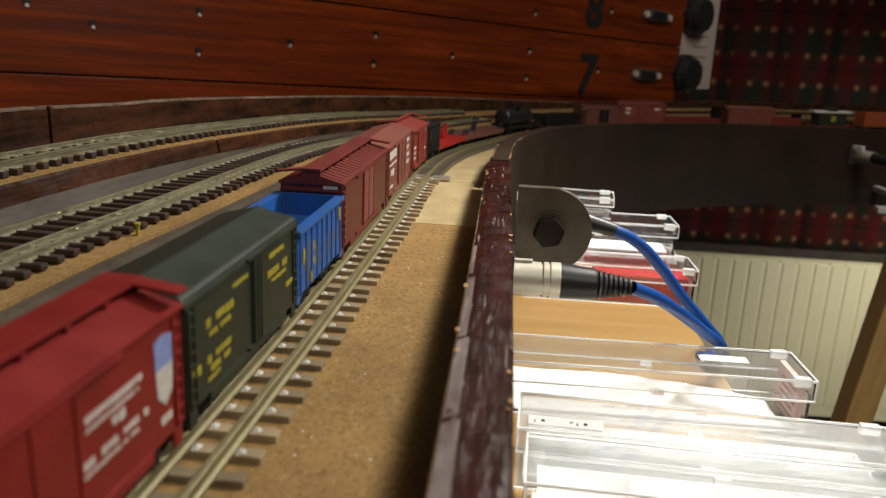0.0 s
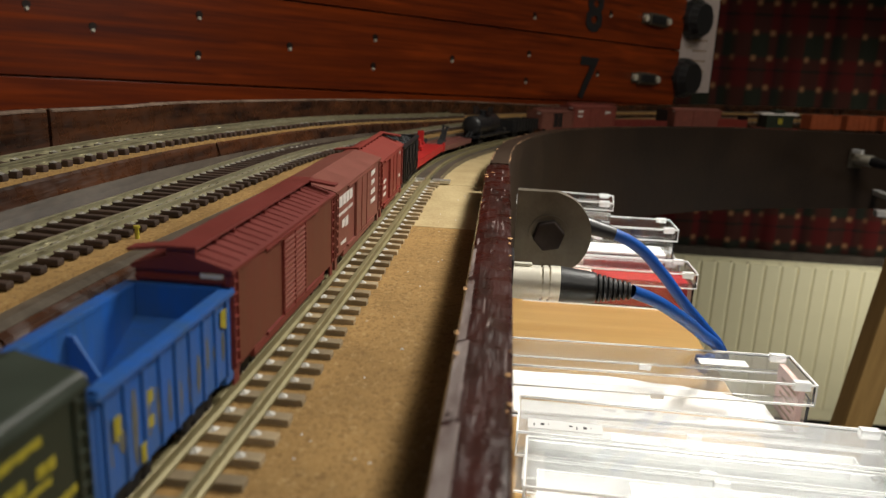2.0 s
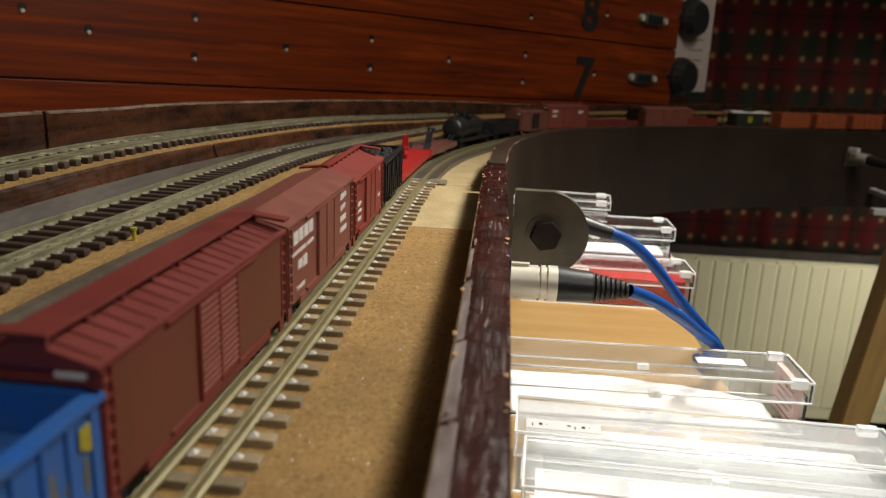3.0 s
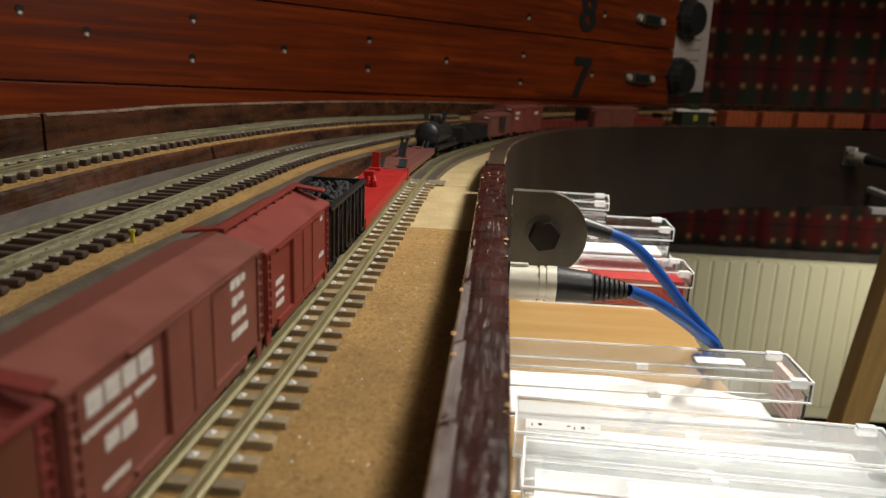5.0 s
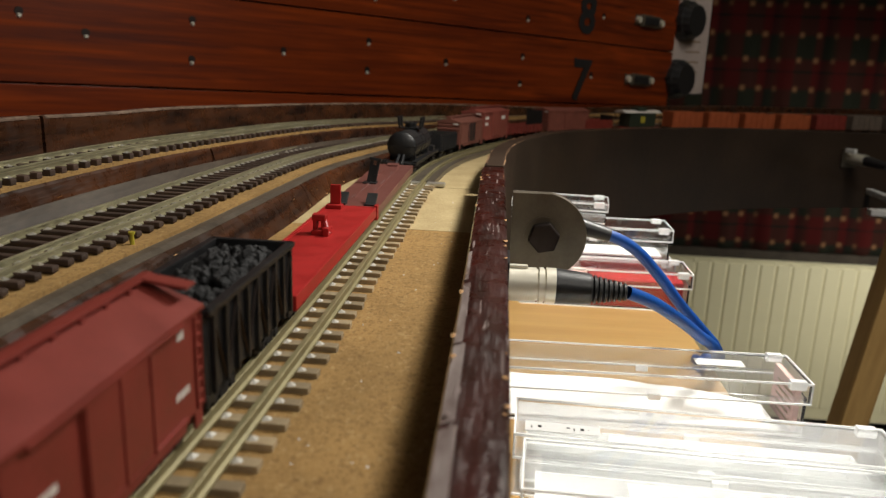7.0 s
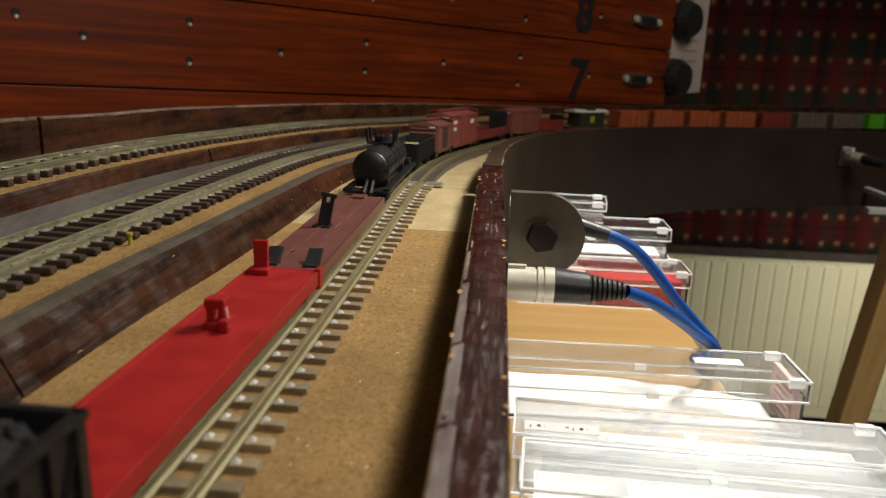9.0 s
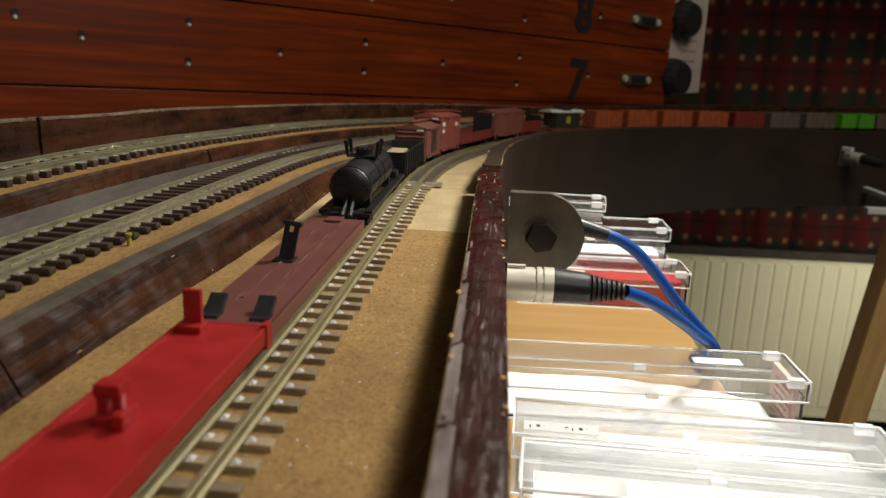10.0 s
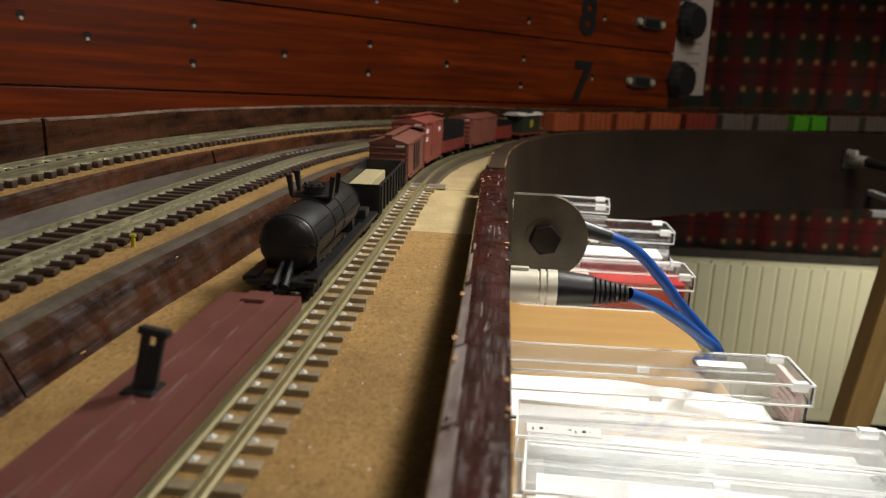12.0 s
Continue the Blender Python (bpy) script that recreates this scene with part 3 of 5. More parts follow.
def track(name, line, rails, ends, s0, s1, pitch, width, tie_mat, base, label, shine=1.0, seed=1, slim=1.0, metal="rail", deep=0.0028, joint="solder"):
    rng = random.Random(seed)
    g = empty(name, label, "railway track", kind="structure")
    for c in rails:
        part("rail", sweep(B(), line, rail_outline(c, slim)[::-1], s0, s1, 0.012), M[metal], g, "nickel silver rail")
    me = mesh_of("tie", box(B(), ends[0], ends[1], -width / 2, width / 2, -deep, 0, 0.0004 if deep < 0.003 else 0.0011), tie_mat)
    sol = B()
    for c in rails:
        for sgn in (-1, 1):
            blob(sol, pose(c + sgn * 0.0026, 0, 0), 0.0024, 0.0021, 0.0012, rng)
    ms = mesh_of("solder", sol, M[joint])
    s = s0 + 0.004
    while s < s1:
        ob = new("tie", me)
        ob.parent = g
        ob.matrix_basis = line.spot(s + rng.uniform(-0.0006, 0.0006), rng.uniform(-0.0007, 0.0007), base) @ pose(0, 0, 0, 0, 0, rng.uniform(-1.2, 1.2))
        if rng.random() < shine:
            j = new("solder_joint", ms)
            j.parent = g
            j.matrix_basis = line.spot(s, 0, base)
        s += pitch
    return g


track("lower_track", NEAR, (-0.0095, 0.0083, 0.0217), (-0.020, 0.0314), -0.15, 0.668, 0.0131, 0.0050, M["tie"], -0.0057, "three-rail dual gauge track on tan sleepers", 0.85, 1, joint="solder_dull")
track("middle_track", TRACK_A, (-0.0205, 0.0064, 0.0150), (-0.0245, 0.0256), -0.02, 1.25, 0.0112, 0.0050, M["tie_dark"], -0.0027, "three-rail track on dark brown sleepers", 0.95, 2, 0.76, "rail_dull", 0.0032)
track("upper_track", TRACK_B, (-0.0095, 0.0085, 0.0150), (-0.0165, 0.0208), 0.2, 1.25, 0.0105, 0.0048, M["tie_dark"], -0.0027, "three-rail track beneath the outer edge board", 0.35, 3, 0.76, "rail_dull", 0.0040)


def curve_track():
    g = empty("curved_track", "grey concrete-set curved track beyond the joint", "railway track", kind="structure")
    part("bed", sweep(B(), NEAR, [(0.030, -0.0035), (-0.018, -0.0035), (-0.018, -0.009), (0.030, -0.009)], 0.676, 4.1), M["dusty"], g)
    for c in (-0.0095, 0.0085, 0.0217):
        part("rail", sweep(B(), NEAR, rail_outline(c)[::-1], 0.668, 4.1), M["rail"], g, "nickel silver rail")
    bm = B()
    for c in (0.030, 0.012):
        box(bm, c - 0.006, c + 0.010, -0.0045, 0.0045, -0.0068, -0.0036, 0.0006, NEAR.spot(0.673))
    part("joint_plate", bm, M["solder"], g)


curve_track()


def pin():
    bm = rod(B(), (0, 0, 0), (0, 0, 0.0052), 0.0011, 0.0010)
    rod(bm, (0, 0, 0.0052), (0, 0, 0.0064), 0.0016)
    ob = solid("brass_pin", bm, M["yellow"], "small yellow brass pin beside the middle track", "track pin", smooth=True)
    ob.matrix_world = TRACK_A.spot(0.352, 0.0290, -0.0064)


pin()


# ---------- plank panel with numbers, screws, switches ----------
P0, ALONG, OUT = Vector((-0.473, 1.15, 0)), Vector((0.6991, 0.715, 0)), Vector((0.715, -0.6991, 0))


def on_panel(u, z, out=0.0):
    m = Matrix((ALONG, Vector((0, 0, 1)), OUT)).transposed().to_4x4()
    m.translation = P0 + ALONG * u + OUT * out + Vector((0, 0, z))
    return m


def panel():
    g = empty("plank_panel", "varnished red-brown plank panel with screws and numbers", "wood panel", kind="structure")
    tilt = pose(0, 0, 0, 0, 0, -2.4)
    for lo, hi in ((-0.14, -0.02 + 0.053), (0.035, 0.170), (0.172, 0.30), (0.302, 0.44)):
        bm = box(B(), -1.25, 1.262, lo, hi - 0.001, -0.022, 0.0, 0.0005)
        ob = part("plank", bm, M["plank"], g)
        ob.matrix_world = on_panel(0, 0.004) @ tilt
    # added unseen sheet, blocks light from behind so the seams stay dark
    back = part("backing", box(B(), -1.24, 1.255, -0.13, 0.43, -0.040, -0.024), M["step"], g)
    back.matrix_world = on_panel(0, 0.004) @ tilt
    for u in (-1.1, -0.3, 0.6):
        leg = part("leg", box(B(), -0.03, 0.03, -1.25, 0.35, -0.085, -0.041, 0.002), M["pine"], g)
        leg.matrix_world = on_panel(u, -0.05)
    for u, z in [(-0.15, 0.11), (0.002, 0.134), (-0.002, 0.077), (0.153, 0.094), (0.322, 0.114), (0.319, 0.065), (0.503, 0.082), (0.715, 0.097), (0.711, 0.042), (0.725, 0.173), (0.975, 0.191), (0.946, 0.059), (-0.23, 0.134), (0.335, 0.189), (0.52, 0.202)]:
        bm = rod(B(), (0, -0.001, -0.001), (0, -0.001, 0.0022), 0.0036, 0.0022)
        ob = part("screw", bm, M["chrome"], g, "bright screw head", True)
        ob.matrix_world = on_panel(u, z, 0.001)
        ring = rod(B(), (0, 0.0045, -0.002), (0, 0.0045, 0.0008), 0.0058, 0.0052)
        cup = part("screw_hole", ring, M["bolt"], g)
        cup.matrix_world = on_panel(u, z, 0.0005)
    for text, u, z, size in (("8", 0.914, 0.157, 0.112), ("7", 0.905, 0.010, 0.124)):
        cu = bpy.data.curves.new("digit", "FONT")
        cu.body, cu.size, cu.extrude, cu.align_x, cu.offset = text, size, 0.0008, "CENTER", 0.0035
        me_src = new("digit_src", cu)
        dg = bpy.context.evaluated_depsgraph_get()
        me = bpy.data.meshes.new_from_object(me_src.evaluated_get(dg))
        bpy.data.objects.remove(me_src)
        me.materials.clear()
        me.materials.append(M["black"])
        ob = new("digit", me)
        ob.parent = g
        ob.matrix_world = on_panel(u, z, 0.0015) @ pose(0, 0, 0, 0, 0, -4)
        tagged(ob, "black painted numeral " + text)


panel()


def socket(u, z):
    g = empty("socket_plate", "black data socket with two bright screws", "socket", "sockets on the plank panel", on_panel(u, z, 0.001) @ pose(0, 0, 0, 0, 0, -3))
    part("shell", box(B(), -0.036, 0.036, -0.014, 0.014, 0, 0.010, 0.004), M["steel"], g, "dark metal shell")
    part("insert", box(B(), -0.027, 0.027, -0.009, 0.009, 0.008, 0.013, 0.002), M["black"], g, "black plastic insert")
    for sgn in (-1, 1):
        part("screw", rod(B(), (sgn * 0.047, 0, 0), (sgn * 0.047, 0, 0.010), 0.008), M["chrome"], g, "bright screw", True)
    part("flange", box(B(), -0.055, 0.055, -0.012, 0.012, 0, 0.003, 0.001), M["steel"], g)


socket(1.128, 0.052)
socket(1.148, 0.190)


def knob(u, z):
    g = empty("control_knob", "large black round control knob at the panel end", "knob", "control knobs", on_panel(u, z, 0.0))
    part("spindle", rod(B(), (-0.055, 0, -0.004), (0, 0, 0.0), 0.007), M["bolt"], g, smooth=True)
    bm = B()
    n = 64
    rings = []
    for z, r in ((-0.010, 0.046), (-0.008, 0.049), (0.012, 0.047), (0.014, 0.043), (0.030, 0.037)):
        rings.append([bm.verts.new(((r + 0.0018 * (i // 2 % 2)) * math.cos(i * math.tau / n), (r + 0.0018 * (i // 2 % 2)) * math.sin(i * math.tau / n), z)) for i in range(n)])
    for p, q in zip(rings, rings[1:]):
        for i in range(n):
            bm.faces.new((p[i], p[(i + 1) % n], q[(i + 1) % n], q[i]))
    bm.faces.new(rings[0][::-1])
    bm.faces.new(rings[-1])
    part("grip", bm, M["black"], g, "black ribbed grip", True)


knob(1.318, 0.200)
knob(1.298, 0.054)


def notice():
    g = empty("notice", "pinned paper sheet with faint lines at the panel end", "paper", m=on_panel(1.352, 0.14, -0.012))
    part("sheet", box(B(), -0.09, 0.092, -0.125, 0.16, 0, 0.0012), M["paper"], g)
    for i in range(7):
        part("text_bar", box(B(), -0.01, 0.055, 0.085 - i * 0.026, 0.090 - i * 0.026, 0.0012, 0.0018), M["letter_dim"], g)
    part("clip", box(B(), -0.075, -0.025, 0.115, 0.155, 0.001, 0.012, 0.003), M["yellow"], g, "brass clip")


notice()


# ---------- curtain, radiator, post ----------
def curtain():
    bm = B()
    uv = bm.loops.layers.uv.new("UVMap")
    nx, nz, w, h = 150, 24, 3.0, 1.05
    cols = []
    for i in range(nx + 1):
        x = 0.25 + w * i / nx
        col = []
        for j in range(nz + 1):
            z = -0.560 + h * j / nz
            y = 2.78 + 0.008 * math.sin(x * 38 + 0.6 * math.sin(z * 3)) + 0.003 * math.sin(x * 91)
            col.append(bm.verts.new((x + 0.02 * z * 0, y, z)))
        cols.append(col)
    for i in range(nx):
        for j in range(nz):
            f = bm.faces.new((cols[i][j], cols[i + 1][j], cols[i + 1][j + 1], cols[i][j + 1]))
            for lp, (a, b) in zip(f.loops, ((i, j), (i + 1, j), (i + 1, j + 1), (i, j + 1))):
                lp[uv].uv = (a / nx * w / 0.178, b / nz * h / 0.180)
    ob = solid("curtain", bm, M["curtain"], "dark red and green tartan curtain hanging in folds", "curtain", smooth=True)
    sm = ob.modifiers.new("thick", "SOLIDIFY")
    sm.thickness = 0.003
    hem = box(B(), 0.25, 3.25, 2.765, 2.80, -0.590, -0.556, 0.008)
    part("hem", hem, M["hem"], ob, "dark grey-brown weighted hem")
    rail = rod(B(), (0.2, 2.79, 0.50), (3.3, 2.79, 0.50), 0.012)
    part("curtain_rail", rail, M["steel"], ob)


curtain()


def radiator():
    g = empty("radiator", "cream enamelled panel radiator with pressed vertical flutes", "radiator")
    x0, x1, z0, z1, y = 0.56, 2.0, -1.235, -0.575, 2.83
    part("panel", box(B(), x0, x1, y, y + 0.02, z0, z1, 0.006), M["cream"], g)
    me = None
    lip = mesh_of("flute_cap", prism(B(), [(-0.010, 0.0), (-0.006, 0.012), (0.006, 0.012), (0.010, 0.0)], -0.0030, 0.0030), M["cream"])
    x = x0 + 0.03
    while x < x1 - 0.03:
        bm = B()
        prism(bm, [(-0.0292, 0), (-0.0252, 0.0036), (-0.0215, 0.0046), (0.0215, 0.0046), (0.0252, 0.0036), (0.0292, 0)], 0.0, z1 - z0 - 0.10)
        if me is None:
            me = mesh_of("flute", bm, M["cream"])
        ob = new("flute", me)
        ob.parent = g
        ob.matrix_basis = pose(x, y + 0.0005, z0 + 0.05, 90, 0, 0)
        cap = new("flute_cap", lip)
        cap.parent = g
        cap.matrix_basis = pose(x + 0.029, y - 0.0012, z1 - 0.052)
        x += 0.0585
    part("top_grille", box(B(), x0, x1, y - 0.01, y + 0.09, z1 - 0.004, z1 + 0.012, 0.004), M["cream"], g)
    part("rear_panel", box(B(), x0, x1, y + 0.06, y + 0.08, z0, z1 - 0.004, 0.006), M["cream"], g)
    for xx in (x0 + 0.2, x1 - 0.2):
        part("bracket", box(B(), xx - 0.02, xx + 0.02, y + 0.02, 3.0, z0 + 0.1, z1 - 0.1), M["cream"], g)


radiator()


def post():
    g = empty("timber_post", "rough pine post leaning beside the layout", "post", m=look((0.668, 1.2, 0.05), (0.50, 1.2, -1.30)))
    part("timber", box(B(), -0.030, 0.018, 0.001, 0.043, -1.36, -0.02, 0.003), M["pine"], g)
    part("screw", rod(B(), (-0.036, 0.010, -0.62), (-0.030, 0.010, -0.62), 0.006), M["chrome"], g, smooth=True)


# ---------- desk with clear boxes ----------
def desk():
    g = empty("desk", "light orange wooden desk top under the boxes", "desk")
    part("desktop", box(B(), 0.0085, 0.163, -0.25, 0.83, -0.132, -0.110, 0.003), M["desk"], g)
    for x, y in ((0.03, -0.2), (0.14, -0.2), (0.03, 0.78), (0.14, 0.78)):
        part("leg", box(B(), x - 0.015, x + 0.015, y - 0.015, y + 0.015, -1.30, -0.132, 0.002), M["pine"], g)


def frame_shell(x0, x1, y0, y1, z0, z1, t, open_top):
    """A thin-walled tray in one piece, open above or below."""
    bm = B()
    c = ((0, 0), (1, 0), (1, 1), (0, 1))
    shut, lip = (z0, z1) if open_top else (z1, z0)
    inner = shut + t if open_top else shut - t
    ring = lambda k, z: [bm.verts.new(((x1 - k if a else x0 + k), (y1 - k if b else y0 + k), z)) for a, b in c]
    o0, o1, i1, i0 = ring(0, shut), ring(0, lip), ring(t, lip), ring(t, inner)
    bm.faces.new(o0)
    bm.faces.new(i0)
    for p, q in ((o0, o1), (o1, i1), (i1, i0)):
        for j in range(4):
            bm.faces.new((p[j], p[(j + 1) % 4], q[(j + 1) % 4], q[j]))
    bmesh.ops.recalc_face_normals(bm, faces=bm.faces[:])
    return bm


def leaflet(bm, x0, x1, y0, y1, z0, z1, rng):
    """Thin folded paper lying in a box, creased and lifting a little along one edge."""
    nx, ny = 40, 12
    sx, sy = rng.uniform(0, 9), rng.uniform(0, 9)
    rows = []
    for i in range(nx + 1):
        row = []
        for j in range(ny + 1):
            u, v = i / nx, j / ny
            x, y = x0 + (x1 - x0) * u, y0 + (y1 - y0) * v
            dip = noise.noise(Vector((x * 40 + sx, y * 40 + sy, 0))) + 0.5 * abs(noise.noise(Vector((x * 120 + sx, y * 120, 3))))
            row.append(bm.verts.new((x, y, z0 + (z1 - z0) * v * (1 - 0.85 * u ** 3) + 0.0011 * dip * (1 - u ** 4))))
        rows.append(row)
    low = [[bm.verts.new(v.co - Vector((0, 0, 0.0003))) for v in row] for row in rows]
    for i in range(nx):
        for j in range(ny):
            bm.faces.new((rows[i][j], rows[i + 1][j], rows[i + 1][j + 1], rows[i][j + 1]))
            bm.faces.new((low[i][j], low[i][j + 1], low[i + 1][j + 1], low[i + 1][j]))
    bmesh.ops.recalc_face_normals(bm, faces=bm.faces[:])


def clear_box(x1, y0, z0, length, depth, high, turn, label, fill, tag, end_card=False, full=0.5, shell="clear"):
    m = Matrix.Translation((x1, y0, z0)) @ pose(0, 0, 0, 0, 0, turn)
    g = empty("clear_box", label, "plastic box", "clear boxes on the desk", m)
    base = part("base", frame_shell(-length, 0, 0.0015, depth - 0.0015, 0, high * 0.72, 0.0014, True), M[shell], g, "clear base tray")
    lid = part("lid", frame_shell(-length - 0.0005, 0.0015, -0.0005, depth + 0.0005, high * 0.62, high, 0.0014, False), M[shell], g, "clear lid")
    edge = M["milky_plastic"]
    plates = []
    for yy in (0.001, depth - 0.001):
        plates.append(part("catch", box(B(), -0.012, -0.002, yy - 0.0025, yy + 0.0025, high - 0.004, high + 0.0018, 0.0008), edge, lid, "bright moulded catch"))
        plates.append(part("catch", box(B(), -length * 0.5 - 0.004, -length * 0.5 + 0.004, yy - 0.0025, yy + 0.0015, high * 0.55, high * 0.66, 0.0008), edge, lid, "bright moulded catch"))
    # Milky bars on rims and corners put the edge highlights into the shape
    for yy in (-0.0012, depth):
        plates.append(part("rim", box(B(), -length - 0.0005, 0.0020, yy, yy + 0.0012, high - 0.0007, high + 0.0007, 0.0003), edge, lid, "white bar painting the lid edge highlight"))
        plates.append(part("rim", box(B(), -length - 0.0005, 0.0020, yy, yy + 0.0010, high * 0.62 - 0.0002, high * 0.62 + 0.0010, 0.0002), edge, lid, "white bar painting the lid lip highlight"))
        plates.append(part("rim", box(B(), -length, 0.0, yy + 0.001, yy + 0.0022, 0.0, 0.0011), edge, base))
    for xx in (-length - 0.0006, 0.0010):
        plates.append(part("rim", box(B(), xx, xx + 0.0011, -0.0005, depth + 0.0005, high - 0.0007, high + 0.0006, 0.0002), edge, lid, "white bar painting the lid edge highlight"))
        plates.append(part("corner", box(B(), xx, xx + 0.0010, -0.0012, -0.0002, high * 0.62, high, 0.0003), edge, lid))
    if fill == "red_card":
        part("insert", box(B(), -length * 0.58, -0.005, 0.003, depth - 0.006, 0.0016, high * full, 0.0005), M[fill], g, "red card insert")
        part("backing", box(B(), -length + 0.004, -length * 0.59, 0.003, depth - 0.006, 0.0016, high * full, 0.0005), M["pink"], g, "pale pink card")
    elif fill == "leaflet":
        bm = B()
        leaflet(bm, -length + 0.004, -0.018, 0.004, depth - 0.004, 0.0022, high * full, random.Random(int(y0 * 1000)))
        sheet = part("leaflet", bm, M["white"], g, "white printed leaflet, loosely folded", True)
        part("packing", box(B(), -length + 0.004, -0.012, 0.004, depth - 0.004, 0.0015, 0.0022), M["white"], g, "white card floor")
        rng = random.Random(5)
        for i in range(5):
            x = -length + 0.060 + i * 0.014
            part("print_bar", box(B(), x, x + 0.004 + 0.006 * rng.random(), 0.0032, 0.0036, 0.005 + 0.002 * rng.random(), 0.0065 + 0.002 * rng.random()), M["faint_print"], sheet)
    elif fill == "cradle":
        part("packing", box(B(), -length + 0.004, -0.004, 0.004, depth - 0.004, 0.0015, 0.0060, 0.0004), M["white"], g, "white foam floor")
        cradle = part("cradle", frame_shell(-length + 0.006, -0.014, 0.006, depth - 0.006, 0.0062, high * full, 0.0008, True), M["milky_plastic"], g, "clear vacuum-formed cradle")
        plates.append(cradle)
        rng = random.Random(int(y0 * 1000))
        for i in range(11):
            x = -length + 0.016 + i * (length - 0.04) / 10 + rng.uniform(-0.003, 0.003)
            plates.append(part("rib", box(B(), x, x + rng.uniform(0.001, 0.005), 0.0050, 0.0062, 0.008, high * full * rng.uniform(0.75, 1.0), 0.0004), edge, cradle))
        for i in range(2):
            x = -length + 0.05 + i * 0.075
            part("flap", box(B(), x, x + rng.uniform(0.012, 0.026), depth * 0.35, depth * 0.75, high * full + 0.0004, high * full + 0.0010), M["white"], g, "folded white tissue flap")
    elif fill:
        part("insert", box(B(), -length + 0.005, -0.006, 0.005, depth - 0.005, 0.0016, high * full, 0.0005), M[fill], g, "white card floor")
    for o in [base, lid] + plates:
        o.visible_shadow = False
    if end_card:
        card = part("end_card", box(B(), -0.0065, -0.0030, 0.004, depth - 0.004, 0.002, high * 0.88), M["pink"], g, "pink printed end card")
        for i in range(5):
            part("print_bar", box(B(), -0.0030, -0.0026, 0.008 + 0.003 * (i % 2), depth - 0.010, 0.006 + i * 0.0045, 0.0075 + i * 0.0045), M["letter_dim"], card)
            part("print_bar", box(B(), -0.0069, -0.0065, 0.007 + 0.004 * (i % 2), depth - 0.012, 0.006 + i * 0.0045, 0.0072 + i * 0.0045), M["letter_dim"], card)
    if tag:
        a, b, c, d = tag
        part("label", box(B(), a, b, c, d, high + 0.0003, high + 0.0007, 0.0001), M["white"], g, "white paper label")
    return g


desk()
b1 = clear_box(0.190, 0.440, -0.1098, 0.182, 0.044, 0.035, 0.9, "long clear plastic box with a white printed leaflet", "leaflet", (-0.062, -0.032, 0.020, 0.030), True, 0.40)
b2 = clear_box(0.203, 0.345, -0.1098, 0.19, 0.040, 0.035, -2.4, "clear plastic box with handwritten white label", "cradle", (-0.185, -0.147, 0.004, 0.014), False, 0.62, "clear_fog")
b3 = clear_box(0.206, 0.295, -0.1098, 0.19, 0.044, 0.035, -2.4, "clear plastic box with white foam packing", "cradle", None, False, 0.62)
b4 = clear_box(0.171, 0.666, -0.1098, 0.150, 0.044, 0.035, 0, "clear plastic box holding a red card", "red_card", None, False, 0.74, "clear_fine")
b5 = clear_box(0.166, 0.716, -0.1098, 0.150, 0.044, 0.030, 0, "clear plastic box with red insert in a stack", "red_card", None, False, 0.9, "clear_fine")
b6 = clear_box(0.162, 0.722, -0.0780, 0.145, 0.044, 0.030, 0, "clear plastic box stacked upon another", "white", None, False, 0.12, "clear_fine")
b7 = clear_box(0.100, 0.727, -0.0462, 0.09, 0.040, 0.019, -6, "small clear plastic box on top of the stack", "", None, False, 0.5, "clear_fine")
for i in range(9):
    x = -0.182 + i * 0.0036
    if i not in (3, 4):
        part("ink_mark", box(B(), x, x + 0.0006 + 0.0012 * (i % 2), 0.0065 + 0.0012 * (i % 3), 0.0090 + 0.0008 * (i % 2), 0.0357, 0.0359), M["black"], b2)
post()


# ---------- hinge plate, plug, cable ----------
def hinge():
    g = empty("hinge_plate", "dull steel hinge plate with rounded end on the edge board", "hinge", m=pose(0.0268, 0.462, 0.003))
    out = [(-0.020, 0.026), (0.004, 0.026)] + [(0.026 * math.sin(a), 0.026 * math.cos(a)) for a in [radians(q) for q in range(15, 181, 11)]] + [(-0.020, -0.026)]
    part("plate", prism(B(), out, -0.004, 0.004), M["steel"], g)
    bm = B()
    prism(bm, [(0.0098 * math.cos(a), 0.0098 * math.sin(a)) for a in [i * math.tau / 6 + 0.2 for i in range(6)]], -0.011, -0.004)
    bmesh.ops.bevel(bm, geom=bm.edges[:], offset=0.0011, segments=2, profile=0.6, affect="EDGES")
    part("washer", rod(B(), (0, -0.0052, 0), (0, -0.004, 0), 0.0122, seg=30), M["steel"], g, "flat washer", True)
    part("bolt_head", bm, M["bolt"], g, "dark hexagon bolt head")


hinge()


def tube(name, pts, r, material, parent=None, label=""):
    cu = bpy.data.curves.new(name, "CURVE")
    cu.dimensions, cu.bevel_depth, cu.bevel_resolution, cu.resolution_u = "3D", r, 4, 10
    sp = cu.splines.new("BEZIER")
    sp.bezier_points.add(len(pts) - 1)
    for bp, p in zip(sp.bezier_points, pts):
        bp.co, bp.handle_left_type, bp.handle_right_type = p, "AUTO", "AUTO"
    tmp = new("tube_src", cu)
    me = bpy.data.meshes.new_from_object(tmp.evaluated_get(bpy.context.evaluated_depsgraph_get()))
    bpy.data.objects.remove(tmp)
    me.materials.clear()
    me.materials.append(material)
    me.polygons.foreach_set("use_smooth", [True] * len(me.polygons))
    ob = new(name, me)
    ob.parent = parent
    return tagged(ob, label)


